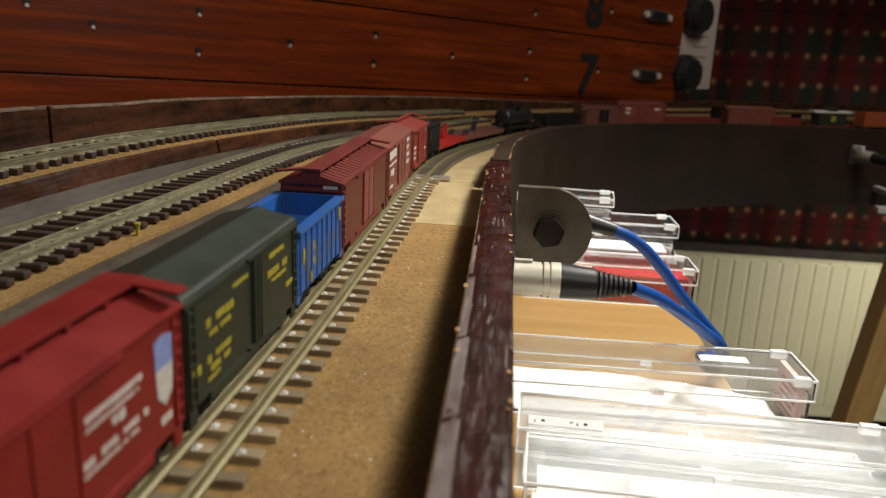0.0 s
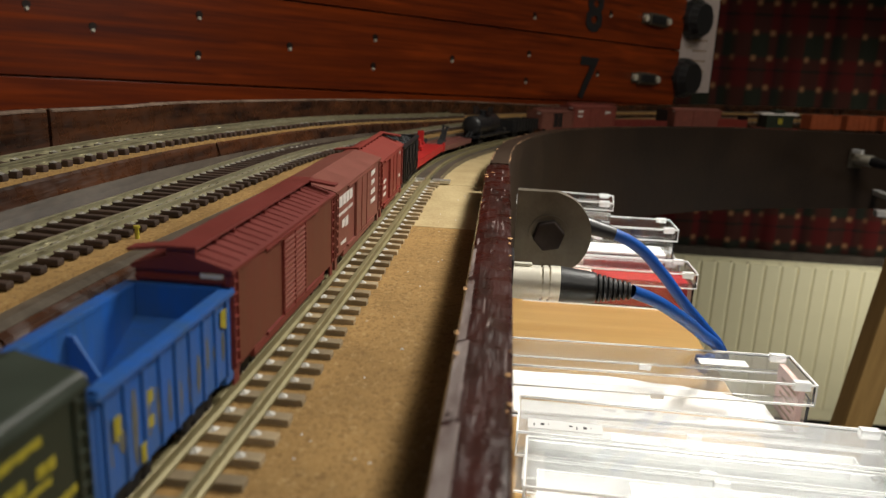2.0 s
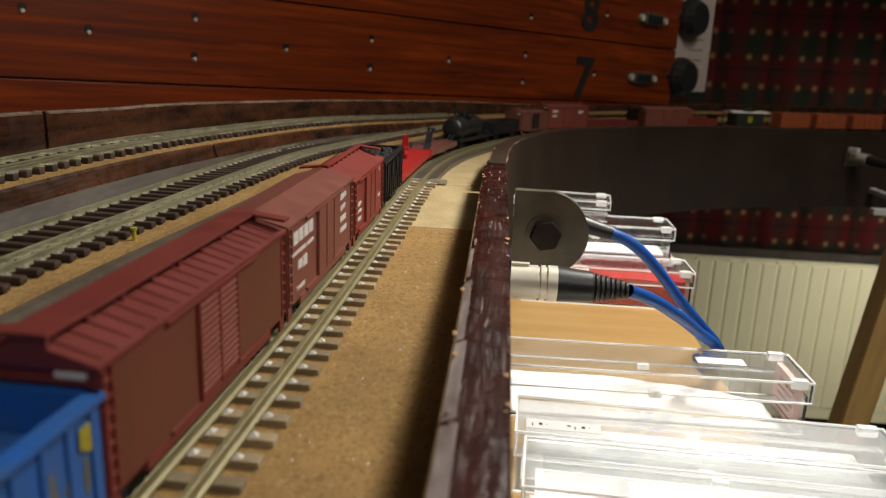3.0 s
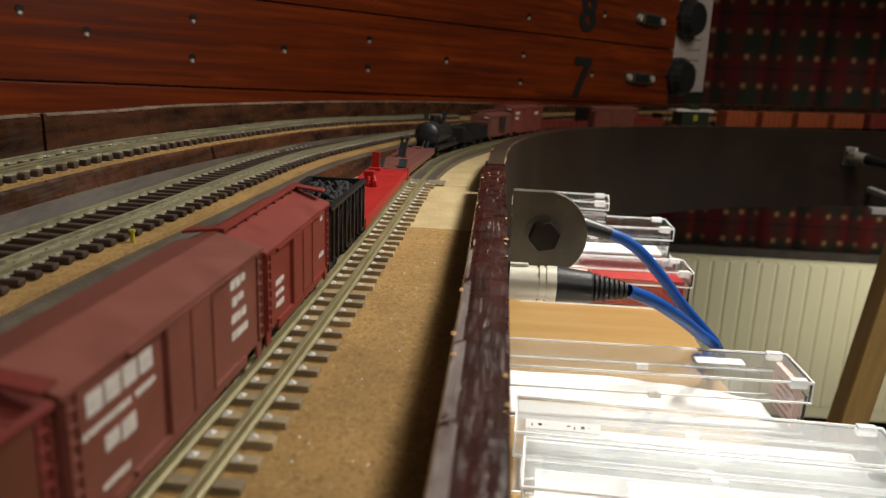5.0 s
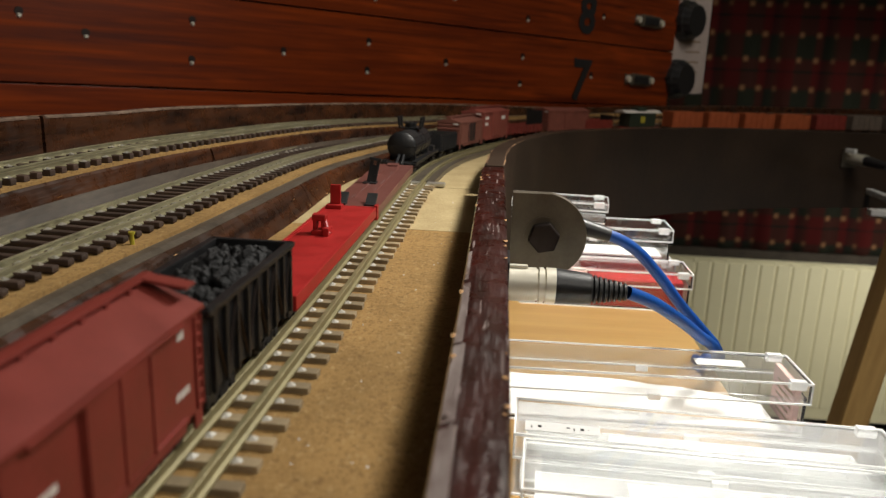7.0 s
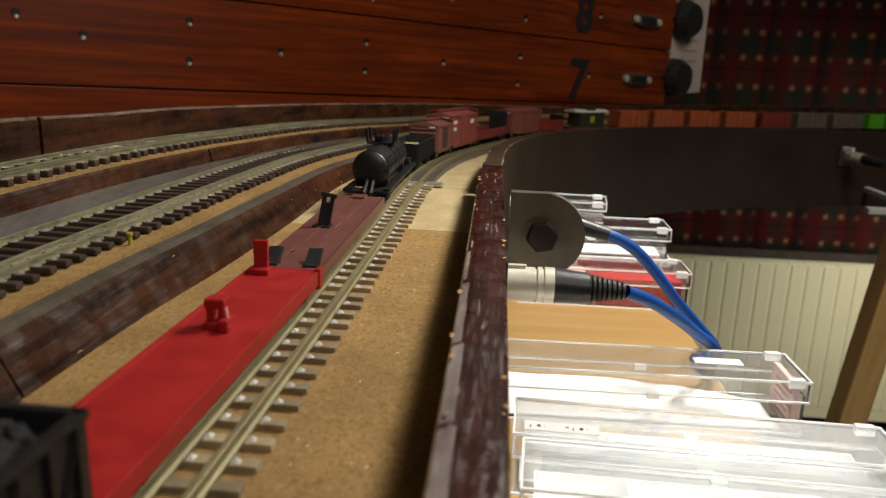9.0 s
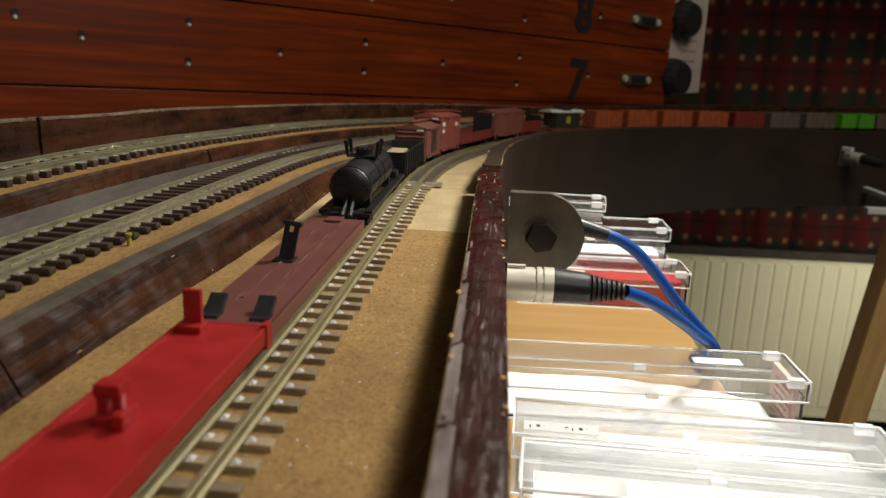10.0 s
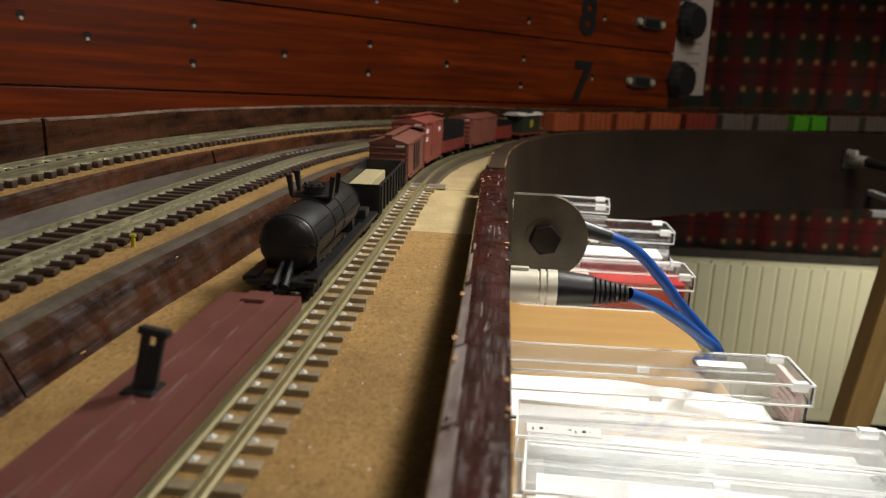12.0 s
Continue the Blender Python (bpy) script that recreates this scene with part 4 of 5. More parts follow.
CABLE_ONE = [(0.0735, 0.42, -0.0178), (0.0873, 0.428, -0.0244), (0.1066, 0.445, -0.0385), (0.1312, 0.475, -0.0609), (0.1496, 0.5, -0.0794), (0.1560, 0.52, -0.0990), (0.150, 0.545, -0.1058)]
CABLE_TWO = [(0.060, 0.468, 0.0048), (0.0656, 0.468, 0.004), (0.0824, 0.472, -0.0041), (0.1014, 0.48, -0.0225), (0.1201, 0.49, -0.0449), (0.1386, 0.5, -0.0651), (0.1538, 0.512, -0.0823),
             (0.1620, 0.53, -0.1000), (0.158, 0.55, -0.1060)]


def plug():
    g = empty("cable_plug", "nickel and black round plug with blue cable", "plug")
    y, z = 0.42, -0.0165
    bm = B()
    for a, b, r in ((0.006, 0.022, 0.0098), (0.022, 0.0235, 0.0088), (0.0235, 0.0262, 0.0101), (0.0262, 0.0275, 0.0090), (0.0275, 0.033, 0.0102)):
        rod(bm, (a, y, z), (b, y, z), r, seg=28)
    part("metal_shell", bm, M["chrome"], g, "nickel plated shell", True)
    bm = rod(B(), (0.033, y, z), (0.052, y, z - 0.0006), 0.0102, 0.0088, seg=26)
    part("sleeve", bm, M["black"], g, "black plastic sleeve", True)
    bm = B()
    rings = []
    for i in range(8):
        x = 0.0515 + i * 0.0028
        r = 0.0086 - i * 0.00052
        for dx, k in ((0.0, -0.0014), (0.0003, 0.0), (0.0017, 0.0), (0.0020, -0.0014)):
            rings.append([bm.verts.new((x + dx, y + (r + k) * math.cos(a), z - 0.0006 - i * 0.0001 + (r + k) * math.sin(a))) for a in [j * math.tau / 22 for j in range(22)]])
    for p, q in zip(rings, rings[1:]):
        for j in range(22):
            bm.faces.new((p[j], p[(j + 1) % 22], q[(j + 1) % 22], q[j]))
    bm.faces.new(rings[0][::-1])
    bm.faces.new(rings[-1])
    bmesh.ops.recalc_face_normals(bm, faces=bm.faces[:])
    part("boot", bm, M["black"], g, "ribbed rubber boot", True)
    part("socket_flange", box(B(), 0.0045, 0.0065, y - 0.014, y + 0.014, z - 0.016, z + 0.016, 0.0005), M["black"], g, "black socket flange")
    part("latch", box(B(), 0.006, 0.017, y - 0.002, y + 0.002, z + 0.0098, z + 0.0113, 0.0006), M["chrome"], g)
    tube("cable", CABLE_ONE, 0.0038, M["blue_cable"], g, "thick blue cable")


plug()


def second_cable():
    g = empty("second_cable", "blue cable with black strain relief from the hinge", "cable")
    part("strain_relief", rod(B(), (0.046, 0.468, 0.009), (0.068, 0.468, 0.0035), 0.0058, 0.0042), M["black"], g, smooth=True)
    tube("cable", CABLE_TWO, 0.0036, M["blue_cable"], g, "thick blue cable")


second_cable()


def far_socket():
    g = empty("far_socket", "bright metal socket on the curved edge board", "socket", m=INNER.spot(2.07, 0.004, -0.054))
    part("body", rod(B(), (0, 0, 0), (0.045, 0, 0), 0.012), M["chrome"], g, smooth=True)
    part("tab", box(B(), 0.004, 0.03, -0.02, -0.012, 0.012, 0.022, 0.002), M["white"], g, "white plastic tab")
    part("flange", box(B(), -0.003, 0.002, -0.02, 0.02, -0.02, 0.02, 0.001), M["steel"], g)
    part("plug_sleeve", rod(B(), (0.045, 0, 0), (0.10, 0, -0.004), 0.011, 0.008), M["black"], g, smooth=True)


far_socket()


def white_bracket():
    g = empty("white_bracket", "small white painted bracket under the edge board", "bracket", m=pose(0.72, 1.5, -0.163))
    part("arm", box(B(), -0.02, 0.10, -0.01, 0.01, -0.006, 0.006, 0.002), M["white"], g)
    part("strut", box(B(), 0.085, 0.10, -0.01, 0.30, -0.006, 0.006, 0.002), M["white"], g)


white_bracket()


def crumbs():
    rng = random.Random(21)
    bm = B()
    for i in range(26):
        s_, off = rng.uniform(0.12, 0.62), rng.uniform(0.036, 0.066)
        r = rng.uniform(0.0002, 0.0005)
        blob(bm, NEAR.spot(s_, off, -0.0079), r, r * rng.uniform(0.8, 1.6), r, rng)
    blob(bm, NEAR.spot(0.288, 0.0565, -0.0079), 0.0009, 0.0007, 0.0006, rng)
    solid("crumbs", bm, M["white"], "pale crumbs scattered on the chipboard", "crumbs", kind="stuff")


crumbs()


# ---------- the train ----------
W = 0.0153


def truck(g, y, material):
    """A bogie: side frames, bolster, two axles with wheels."""
    bm = B()
    for s in (-1, 1):
        x = s * 0.0112
        box(bm, x - 0.001, x + 0.001, y - 0.0105, y + 0.0105, 0.0035, 0.0060, 0.0004)
        for yy in (-0.0072, 0.0072):
            box(bm, x - 0.0013, x + 0.0013, y + yy - 0.002, y + yy + 0.002, 0.0022, 0.0058, 0.0004)
        box(bm, x - 0.0012, x + 0.0012, y - 0.0035, y + 0.0035, 0.0022, 0.0048, 0.0003)
    box(bm, -0.0112, 0.0112, y - 0.0025, y + 0.0025, 0.0038, 0.0066)
    frame_ = part("bogie", bm, material, g, "black bogie frame")
    for yy in (-0.0072, 0.0072):
        bm = rod(B(), (-0.011, y + yy, 0.0042), (0.011, y + yy, 0.0042), 0.0008, seg=8)
        for s in (-1, 1):
            rod(bm, (s * 0.0080, y + yy, 0.0042), (s * 0.0100, y + yy, 0.0042), 0.0043, seg=16)
            rod(bm, (s * 0.0076, y + yy, 0.0042), (s * 0.0080, y + yy, 0.0042), 0.0050, seg=16)
        part("wheelset", bm, M["bolt"], frame_, smooth=True)


def running_gear(g, ln, material=None):
    material = material or M["soot"]
    truck(g, -ln / 2 + 0.018, material)
    truck(g, ln / 2 - 0.018, material)
    for s in (-1, 1):
        bm = box(B(), -0.0014, 0.0014, min(s * (ln / 2 - 0.006), s * (ln / 2 + 0.0035)), max(s * (ln / 2 - 0.006), s * (ln / 2 + 0.0035)), 0.0058, 0.0080)
        box(bm, -0.0026, 0.0026, s * (ln / 2 + 0.002) - 0.0016, s * (ln / 2 + 0.002) + 0.0016, 0.0050, 0.0088, 0.0005)
        part("coupler", bm, material, g, "black knuckle coupler")


def lettering(g, face, bars, material):
    """Plain blocks where the side carries writing: (y, z, length, height) of each line."""
    rng = random.Random(len(bars) * 7 + int(face * 1e5))
    for y, z, ln, h in bars:
        bm = B()
        n = max(2, int(ln / (h * 1.25)))
        step = ln / n
        for i in range(n):
            if n > 5 and rng.random() < 0.10:
                continue
            k = rng.uniform(0.80, 0.95)
            lo = 0.0 if rng.random() < 0.7 else h * 0.18
            box(bm, face, face + 0.00018, y + i * step, y + (i + k) * step, z + lo, z + h)
        part("lettering", bm, material, g)


def boxcar(label, ln, colour, high=0.0335, floor=0.0095, roof=0.0045, walk_on=True, door=(0.0, 0.030), ribs=0, roof_ribs=12, bars=(), bar_mat="letter_white",
           group="freight cars", open_door=False, door_ribs=0, ends=5, edge=None, roof_mat=None, end_bars=True, shield=0.0, walk_half=0.0034, side_mat=None, rib_mat=None, eave=False):
    g = empty("boxcar", label, "boxcar", group)
    h, z0, z1, mt = ln / 2, floor, floor + high, M[colour]
    bm = box(B(), -W, W, -h, h, z0, z1, 0.0005)
    body_ = part("body", bm, mt, g)
    if side_mat:
        for s in (-1, 1):
            part("side_panel", box(B(), s * W - 0.0003, s * W + 0.0003, -h + 0.0050, h - 0.0050, z0 + 0.0012, z1 - 0.0016, 0.0001), M[side_mat], body_, "weathered olive-brown side sheet")
    bm = B()
    rm = M[roof_mat] if roof_mat else mt
    if eave:
        arc = [(W - 0.0030 + 0.0036 * math.sin(q), z1 - 0.0026 + 0.0036 * math.cos(q)) for q in [radians(d) for d in (96, 80, 62, 44, 26, 12)]]
        prism(bm, [(-x, z) for x, z in arc] + [(-0.0012, z1 + roof), (-0.0004, z1 + roof + 0.0005), (0.0004, z1 + roof + 0.0005), (0.0012, z1 + roof)] + arc[::-1], -h - 0.0008, h + 0.0008)
    else:
        prism(bm, [(-W - 0.0008, z1), (-W - 0.0008, z1 - 0.0012), (W + 0.0008, z1 - 0.0012), (W + 0.0008, z1), (W * 0.55, z1 + roof * 0.48), (0, z1 + roof), (-W * 0.55, z1 + roof * 0.48)], -h - 0.001, h + 0.001)
    roof_ = part("roof", bm, rm, g, smooth=eave)
    slope = math.degrees(math.atan2(roof, W))
    for s in (-1, 1):
        rib = mesh_of("roof_rib", box(B(), 0.003 if s > 0 else -W, W if s > 0 else -0.003, -0.0006, 0.0006, -0.0003, 0.0005, 0.0002), rm) if roof_ribs else None
        for i in range(roof_ribs):
            ob = new("roof_rib", rib)
            ob.parent = roof_
            ob.matrix_basis = pose(0, -h + ln * (i + 0.5) / roof_ribs, z1 + roof, 0, s * slope, 0)
    if walk_on:
        wh = walk_half
        bm = box(B(), -wh, wh, -h - 0.0016, h + 0.0016, z1 + roof + 0.0010, z1 + roof + 0.0022, 0.0002)
        for e in (-1, 1):
            t = box(B(), 0.0, W + 0.0004, -0.0030, 0.0030, -0.0002, 0.0008, 0.0002)
            t.transform(Matrix.Translation((e * wh * 0.9, e * (h - 0.0020), z1 + roof + 0.0012)) @ pose(0, 0, 0, 0, 0, 0 if e > 0 else 180) @ pose(0, 0, 0, 0, 7, 0) @ Matrix.Diagonal((0.80, 1, 1, 1)))
            merge(bm, t)
        for i in range(9):
            y = -h + ln * i / 8
            box(bm, -wh * 0.9, wh * 0.9, y - 0.0008, y + 0.0008, z1 + roof - 0.002, z1 + roof + 0.0012)
        part("roof_walk", bm, rm, g, "raised running board")
    for s in (-1, 1):
        y0, y1 = door[0] - door[1] / 2, door[0] + door[1] / 2
        bm = box(B(), s * W - 0.0004, s * W + 0.0009, y0, y1, z0 + 0.002, z1 - 0.002, 0.0003)
        # for open_door the slab is black, painting the shade inside the doorway
        door_ = part("door", bm, M["soot"] if open_door else mt, g, "sliding side door")
        for k in range(door_ribs):
            zz = z0 + 0.004 + (high - 0.008) * k / max(1, door_ribs - 1)
            part("door_rib", box(B(), s * (W + 0.0008) - 0.0004, s * (W + 0.0008) + 0.0004, y0 + 0.001, y1 - 0.001, zz - 0.0004, zz + 0.0004, 0.0002), M[rib_mat] if rib_mat else mt, door_)
        for yy in (y0 + 0.001, (y0 + y1) / 2, y1 - 0.001):
            part("door_post", box(B(), s * (W + 0.0008) - 0.0005, s * (W + 0.0008) + 0.0005, yy - 0.0006, yy + 0.0006, z0 + 0.001, z1 - 0.0015, 0.0002), mt, door_)
        for zz in (z1 - 0.0022, z0 + 0.0008):
            part("door_track", box(B(), s * W - 0.0004, s * W + 0.0012, door[0] - door[1] * 1.1, door[0] + door[1] * 1.1, zz, zz + 0.001), mt, g)
        bm = box(B(), s * W - 0.0012, s * W + 0.0004, -h * 0.72, h * 0.72, z0 - 0.0022, z0 + 0.001, 0.0002)
        part("side_sill", bm, mt, g)
        for k in range(ribs):
            yy = -h + ln * (k + 0.5) / ribs
            if not y0 - 0.001 < yy < y1 + 0.001:
                part("side_rib", box(B(), s * W - 0.0003, s * W + 0.0006, yy - 0.0004, yy + 0.0004, z0 + 0.001, z1 - 0.0014), mt, g)
        for yy in (-h + 0.0028, h - 0.0028):
            lad = B()
            for e in (-1, 1):
                box(lad, s * W - 0.0002, s * W + 0.0006, yy + e * 0.0018 - 0.0003, yy + e * 0.0018 + 0.0003, z0 + 0.001, z1 - 0.002)
            for k in range(8):
                z = z0 + 0.002 + k * (high - 0.005) / 7.5
                box(lad, s * (W + 0.0002) - 0.0005, s * (W + 0.0002) + 0.0005, yy - 0.0018, yy + 0.0018, z, z + 0.0006)
            part("ladder", lad, mt, g, "moulded side ladder")
        for yy in (-h + 0.0008, h - 0.0055):
            part("stirrup", box(B(), s * W - 0.001, s * W - 0.0002, yy, yy + 0.0047, 0.0045, z0), mt, g)
    for s in (-1, 1):
        bm = B()
        for k in range(ends):
            z = z0 + 0.003 + (high - 0.005) * (k + 0.5) / ends
            t = B()
            rod(t, (-W + 0.002, s * h, z), (W - 0.002, s * h, z), 0.0011, seg=8)
            merge(bm, t)
        part("end_corrugation", bm, mt, g, "pressed end ribs")
        if end_bars:
            part("lettering", box(B(), W * 0.40, W * 0.85, min(s * h, s * (h + 0.0013)), max(s * h, s * (h + 0.0013)), z1 - 0.003, z1 - 0.0015), M["letter_white"], g)
        bm = rod(B(), (-W * 0.45, s * (h + 0.0022), z0 + 0.004), (-W * 0.45, s * (h + 0.0022), z0 + 0.013), 0.0004, seg=6)
        rod(bm, (-W * 0.45, s * (h + 0.0020), z0 + 0.011), (-W * 0.45, s * (h + 0.0030), z0 + 0.011), 0.0022, seg=14)
        part("brake_wheel", bm, mt, g)
    lettering(body_, W, bars, M[bar_mat])
    if shield:
        bm = prism(B(), [(shield, 0.0375), (shield, 0.0300), (shield + 0.009, 0.0300), (shield + 0.009, 0.0375), (shield + 0.0045, 0.0385)], W + 0.0001, W + 0.0003)
        bm.transform(Matrix(((0, 1, 0, 0), (1, 0, 0, 0), (0, 0, 1, 0), (0, 0, 0, 1))))
        bmesh.ops.reverse_faces(bm, faces=bm.faces[:])
        part("shield_top", bm, M["letter_blue"], g, "pale blue shield field")
        bm = prism(B(), [(shield, 0.0299), (shield + 0.0008, 0.0225), (shield + 0.0045, 0.0195), (shield + 0.0082, 0.0225), (shield + 0.009, 0.0299)], W + 0.0001, W + 0.0003)
        bm.transform(Matrix(((0, 1, 0, 0), (1, 0, 0, 0), (0, 0, 1, 0), (0, 0, 0, 1))))
        bmesh.ops.reverse_faces(bm, faces=bm.faces[:])
        part("shield_base", bm, M["letter_white"], g, "pale shield base")
    running_gear(g, ln)
    return g


def hopper(label, ln, colour, high=0.030, floor=0.0100, ribs=8, load=None, bars=(), bar_mat="yellow", rib_out=0.0011, rim=0.0016, streaks=0):
    g = empty("hopper_car", label, "hopper car", "freight cars")
    h, z0, z1, mt = ln / 2, floor, floor + high, M[colour]
    for s in (-1, 1):
        bm = box(B(), min(s * W, s * (W - 0.0012)), max(s * W, s * (W - 0.0012)), -h, h, z0, z1, 0.0003)
        for k in range(ribs):
            y = -h + 0.003 + (ln - 0.006) * k / (ribs - 1)
            part("rib", box(B(), s * (W + 0.0002) - rib_out, s * (W + 0.0002) + rib_out, y - 0.0008, y + 0.0008, z0, z1 - 0.001, 0.0002), mt, g)
        part("side", bm, mt, g, "ribbed side")
        for k in range(ribs - 1 if load else 0):
            ya, yb = (-h + 0.003 + (ln - 0.006) * q / (ribs - 1) for q in (k, k + 1))
            lo, hi = (z0 + 0.001, z1 - 0.003) if k % 2 else (z1 - 0.003, z0 + 0.001)
            t = B()
            rod(t, (s * (W + 0.0003), ya, lo), (s * (W + 0.0003), yb, hi), 0.0008, seg=4)
            part("diagonal_brace", t, M["bolt"], g)
        bm = box(B(), s * W - rim, s * W + 0.0014, -h - 0.001, h + 0.001, z1 - 0.0014, z1 + 0.0006, 0.0003)
        part("top_rim", bm, mt, g)
        bm = B()
        t = box(B(), -W + 0.0012, W - 0.0012, -0.0006, 0.0006, 0, high * 0.95)
        t.transform(Matrix.Translation((0, s * (h - 0.0008), z0 + high * 0.05)) @ pose(0, 0, 0, s * 0, 0, 0))
        merge(bm, t)
        t = box(B(), -W + 0.0012, W - 0.0012, -0.0005, 0.0005, -0.0, h * 0.88)
        t.transform(Matrix.Translation((0, s * (h - 0.002), z0 + high * 0.62)) @ pose(0, 0, 0, s * 118, 0, 0))
        merge(bm, t)
        box(bm, -W - 0.001, W + 0.001, s * h - 0.0013, s * h + 0.0013, z1 - 0.0012, z1 + 0.0006, 0.0003)
        part("end_sheet", bm, mt, g)
        bm = B()
        for xx in (-W + 0.001, -0.005, 0.005, W - 0.001):
            box(bm, xx - 0.0007, xx + 0.0007, s * (h + 0.001) - 0.0009, s * (h + 0.001) + 0.0009, z0, z1)
        box(bm, -W, W, min(s * (h - 0.004), s * (h + 0.002)), max(s * (h - 0.004), s * (h + 0.002)), z0 - 0.003, z0 + 0.0005, 0.0003)
        part("end_post", bm, mt, g)
    rng = random.Random(17)
    for k in range(streaks):
        y = -h + 0.004 + (ln - 0.010) * k / max(1, streaks - 1)
        lo, hi = z0 + high * rng.uniform(0.02, 0.30), z0 + high * rng.uniform(0.50, 0.86)
        blotch = B()
        blob(blotch, Matrix.Translation((W + 0.0001, y, (lo + hi) / 2)) @ pose(0, 0, 0, 0, 90, 0), (hi - lo) / 2, rng.uniform(0.0007, 0.0019), 0.00012, rng)
        part("grime_streak", blotch, M["grime"], g, "olive grime streak")
    bm = box(B(), -0.005, 0.005, -h + 0.004, h - 0.004, z0 - 0.003, z0 + 0.001)
    for y in (-h * 0.35, h * 0.35):
        prism(bm, [(-W + 0.003, z0 + 0.004), (-0.005, z0 - 0.005), (0.005, z0 - 0.005), (W - 0.003, z0 + 0.004)], y - 0.008, y + 0.008)
    part("chute", bm, mt, g)
    if load:
        bm = B()
        rng = random.Random(8)
        box(bm, -W + 0.0014, W - 0.0014, -h + 0.002, h - 0.002, z0 + high * 0.5, z1 - 0.0045)
        part("load_bed", bm, M[load], g)
        bm = B()
        for i in range(300):
            t = bmesh.new()
            bmesh.ops.create_icosphere(t, subdivisions=1, radius=1)
            x, y = rng.uniform(-W + 0.003, W - 0.003), rng.uniform(-h + 0.004, h - 0.004)
            r = rng.uniform(0.0010, 0.0027)
            for v in t.verts:
                v.co = v.co * r * rng.uniform(0.7, 1.25)
            t.transform(pose(x, y, z1 - 0.0040 + 0.0032 * (1 - (x / W) ** 2) * (1 - (y / h) ** 4) + rng.uniform(-0.0008, 0.0010), rng.uniform(0, 90), rng.uniform(0, 90), 0))
            merge(bm, t)
        tagged(part("coal_heap", bm, M[load], g, "heaped black coal"), kind="stuff")
    else:
        bm = box(B(), -W + 0.0013, W - 0.0013, -0.0007, 0.0007, z0 + 0.002, z0 + high * 0.34)
        for e in (-1, 1):
            prism(bm, [(e * (W - 0.0012), z0 + 0.003), (e * (W - 0.0012), z1 - 0.003), (e * (W - 0.0030), z1 - 0.003), (e * 0.003, z0 + high * 0.30)], -0.0006, 0.0006)
        part("cross_brace", bm, mt, g, "triangular inner brace")
    lettering(g, W + 0.0004, bars, M[bar_mat])
    running_gear(g, ln)
    return g


def flat_red(ln):
    g = empty("flat_car", "bright red plastic flat car with trailer hitches", "flat car", "freight cars")
    h = ln / 2
    bm = box(B(), -W, W, -h, h, 0.0085, 0.0125, 0.0004)
    part("deck", bm, M["red_flat"], g)
    for s in (-1, 1):
        bm = box(B(), s * W - 0.001, s * W + 0.0006, -h, h, 0.0070, 0.0134, 0.0003)
        part("side_rail", bm, M["red_flat"], g)
    bm = box(B(), -0.0035, 0.0035, -h * 0.75, h * 0.75, 0.0050, 0.0088)
    part("centre_sill", bm, M["red_flat"], g)
    y = 0.0183
    bm = box(B(), -0.0058, 0.0010, y - 0.006, y + 0.005, 0.0124, 0.0150, 0.0005)
    box(bm, -0.0056, -0.0036, y - 0.003, y + 0.002, 0.0150, 0.0205, 0.0005)
    box(bm, -0.0012, 0.0008, y - 0.003, y + 0.002, 0.0150, 0.0205, 0.0005)
    box(bm, -0.0062, 0.0014, y - 0.0035, y + 0.0028, 0.0195, 0.0232, 0.0008)
    box(bm, 0.0006, 0.0042, y - 0.008, y + 0.001, 0.0124, 0.0170, 0.0008)
    rod(bm, (0.0036, y - 0.006, 0.0135), (0.0000, y, 0.0205), 0.0012, seg=8)
    part("hitch", bm, M["red_flat"], g, "folding trailer hitch")
    y = h - 0.006
    bm = box(B(), -W + 0.0025, -W + 0.0090, y - 0.0012, y + 0.0012, 0.0124, 0.0270, 0.0004)
    box(bm, -W + 0.001, -W + 0.0105, y - 0.006, y + 0.0012, 0.0124, 0.0150, 0.0005)
    part("bridge_plate", bm, M["red_flat"], g, "upright bridge plate")
    part("end_rail", box(B(), -W, W, h - 0.0004, h + 0.0010, 0.0080, 0.0127, 0.0003), M["red_flat"], g)
    part("end_stop", box(B(), W - 0.0010, W + 0.0012, h - 0.004, h + 0.0014, 0.0050, 0.0145, 0.0003), M["red_flat"], g)
    running_gear(g, ln)
    return g


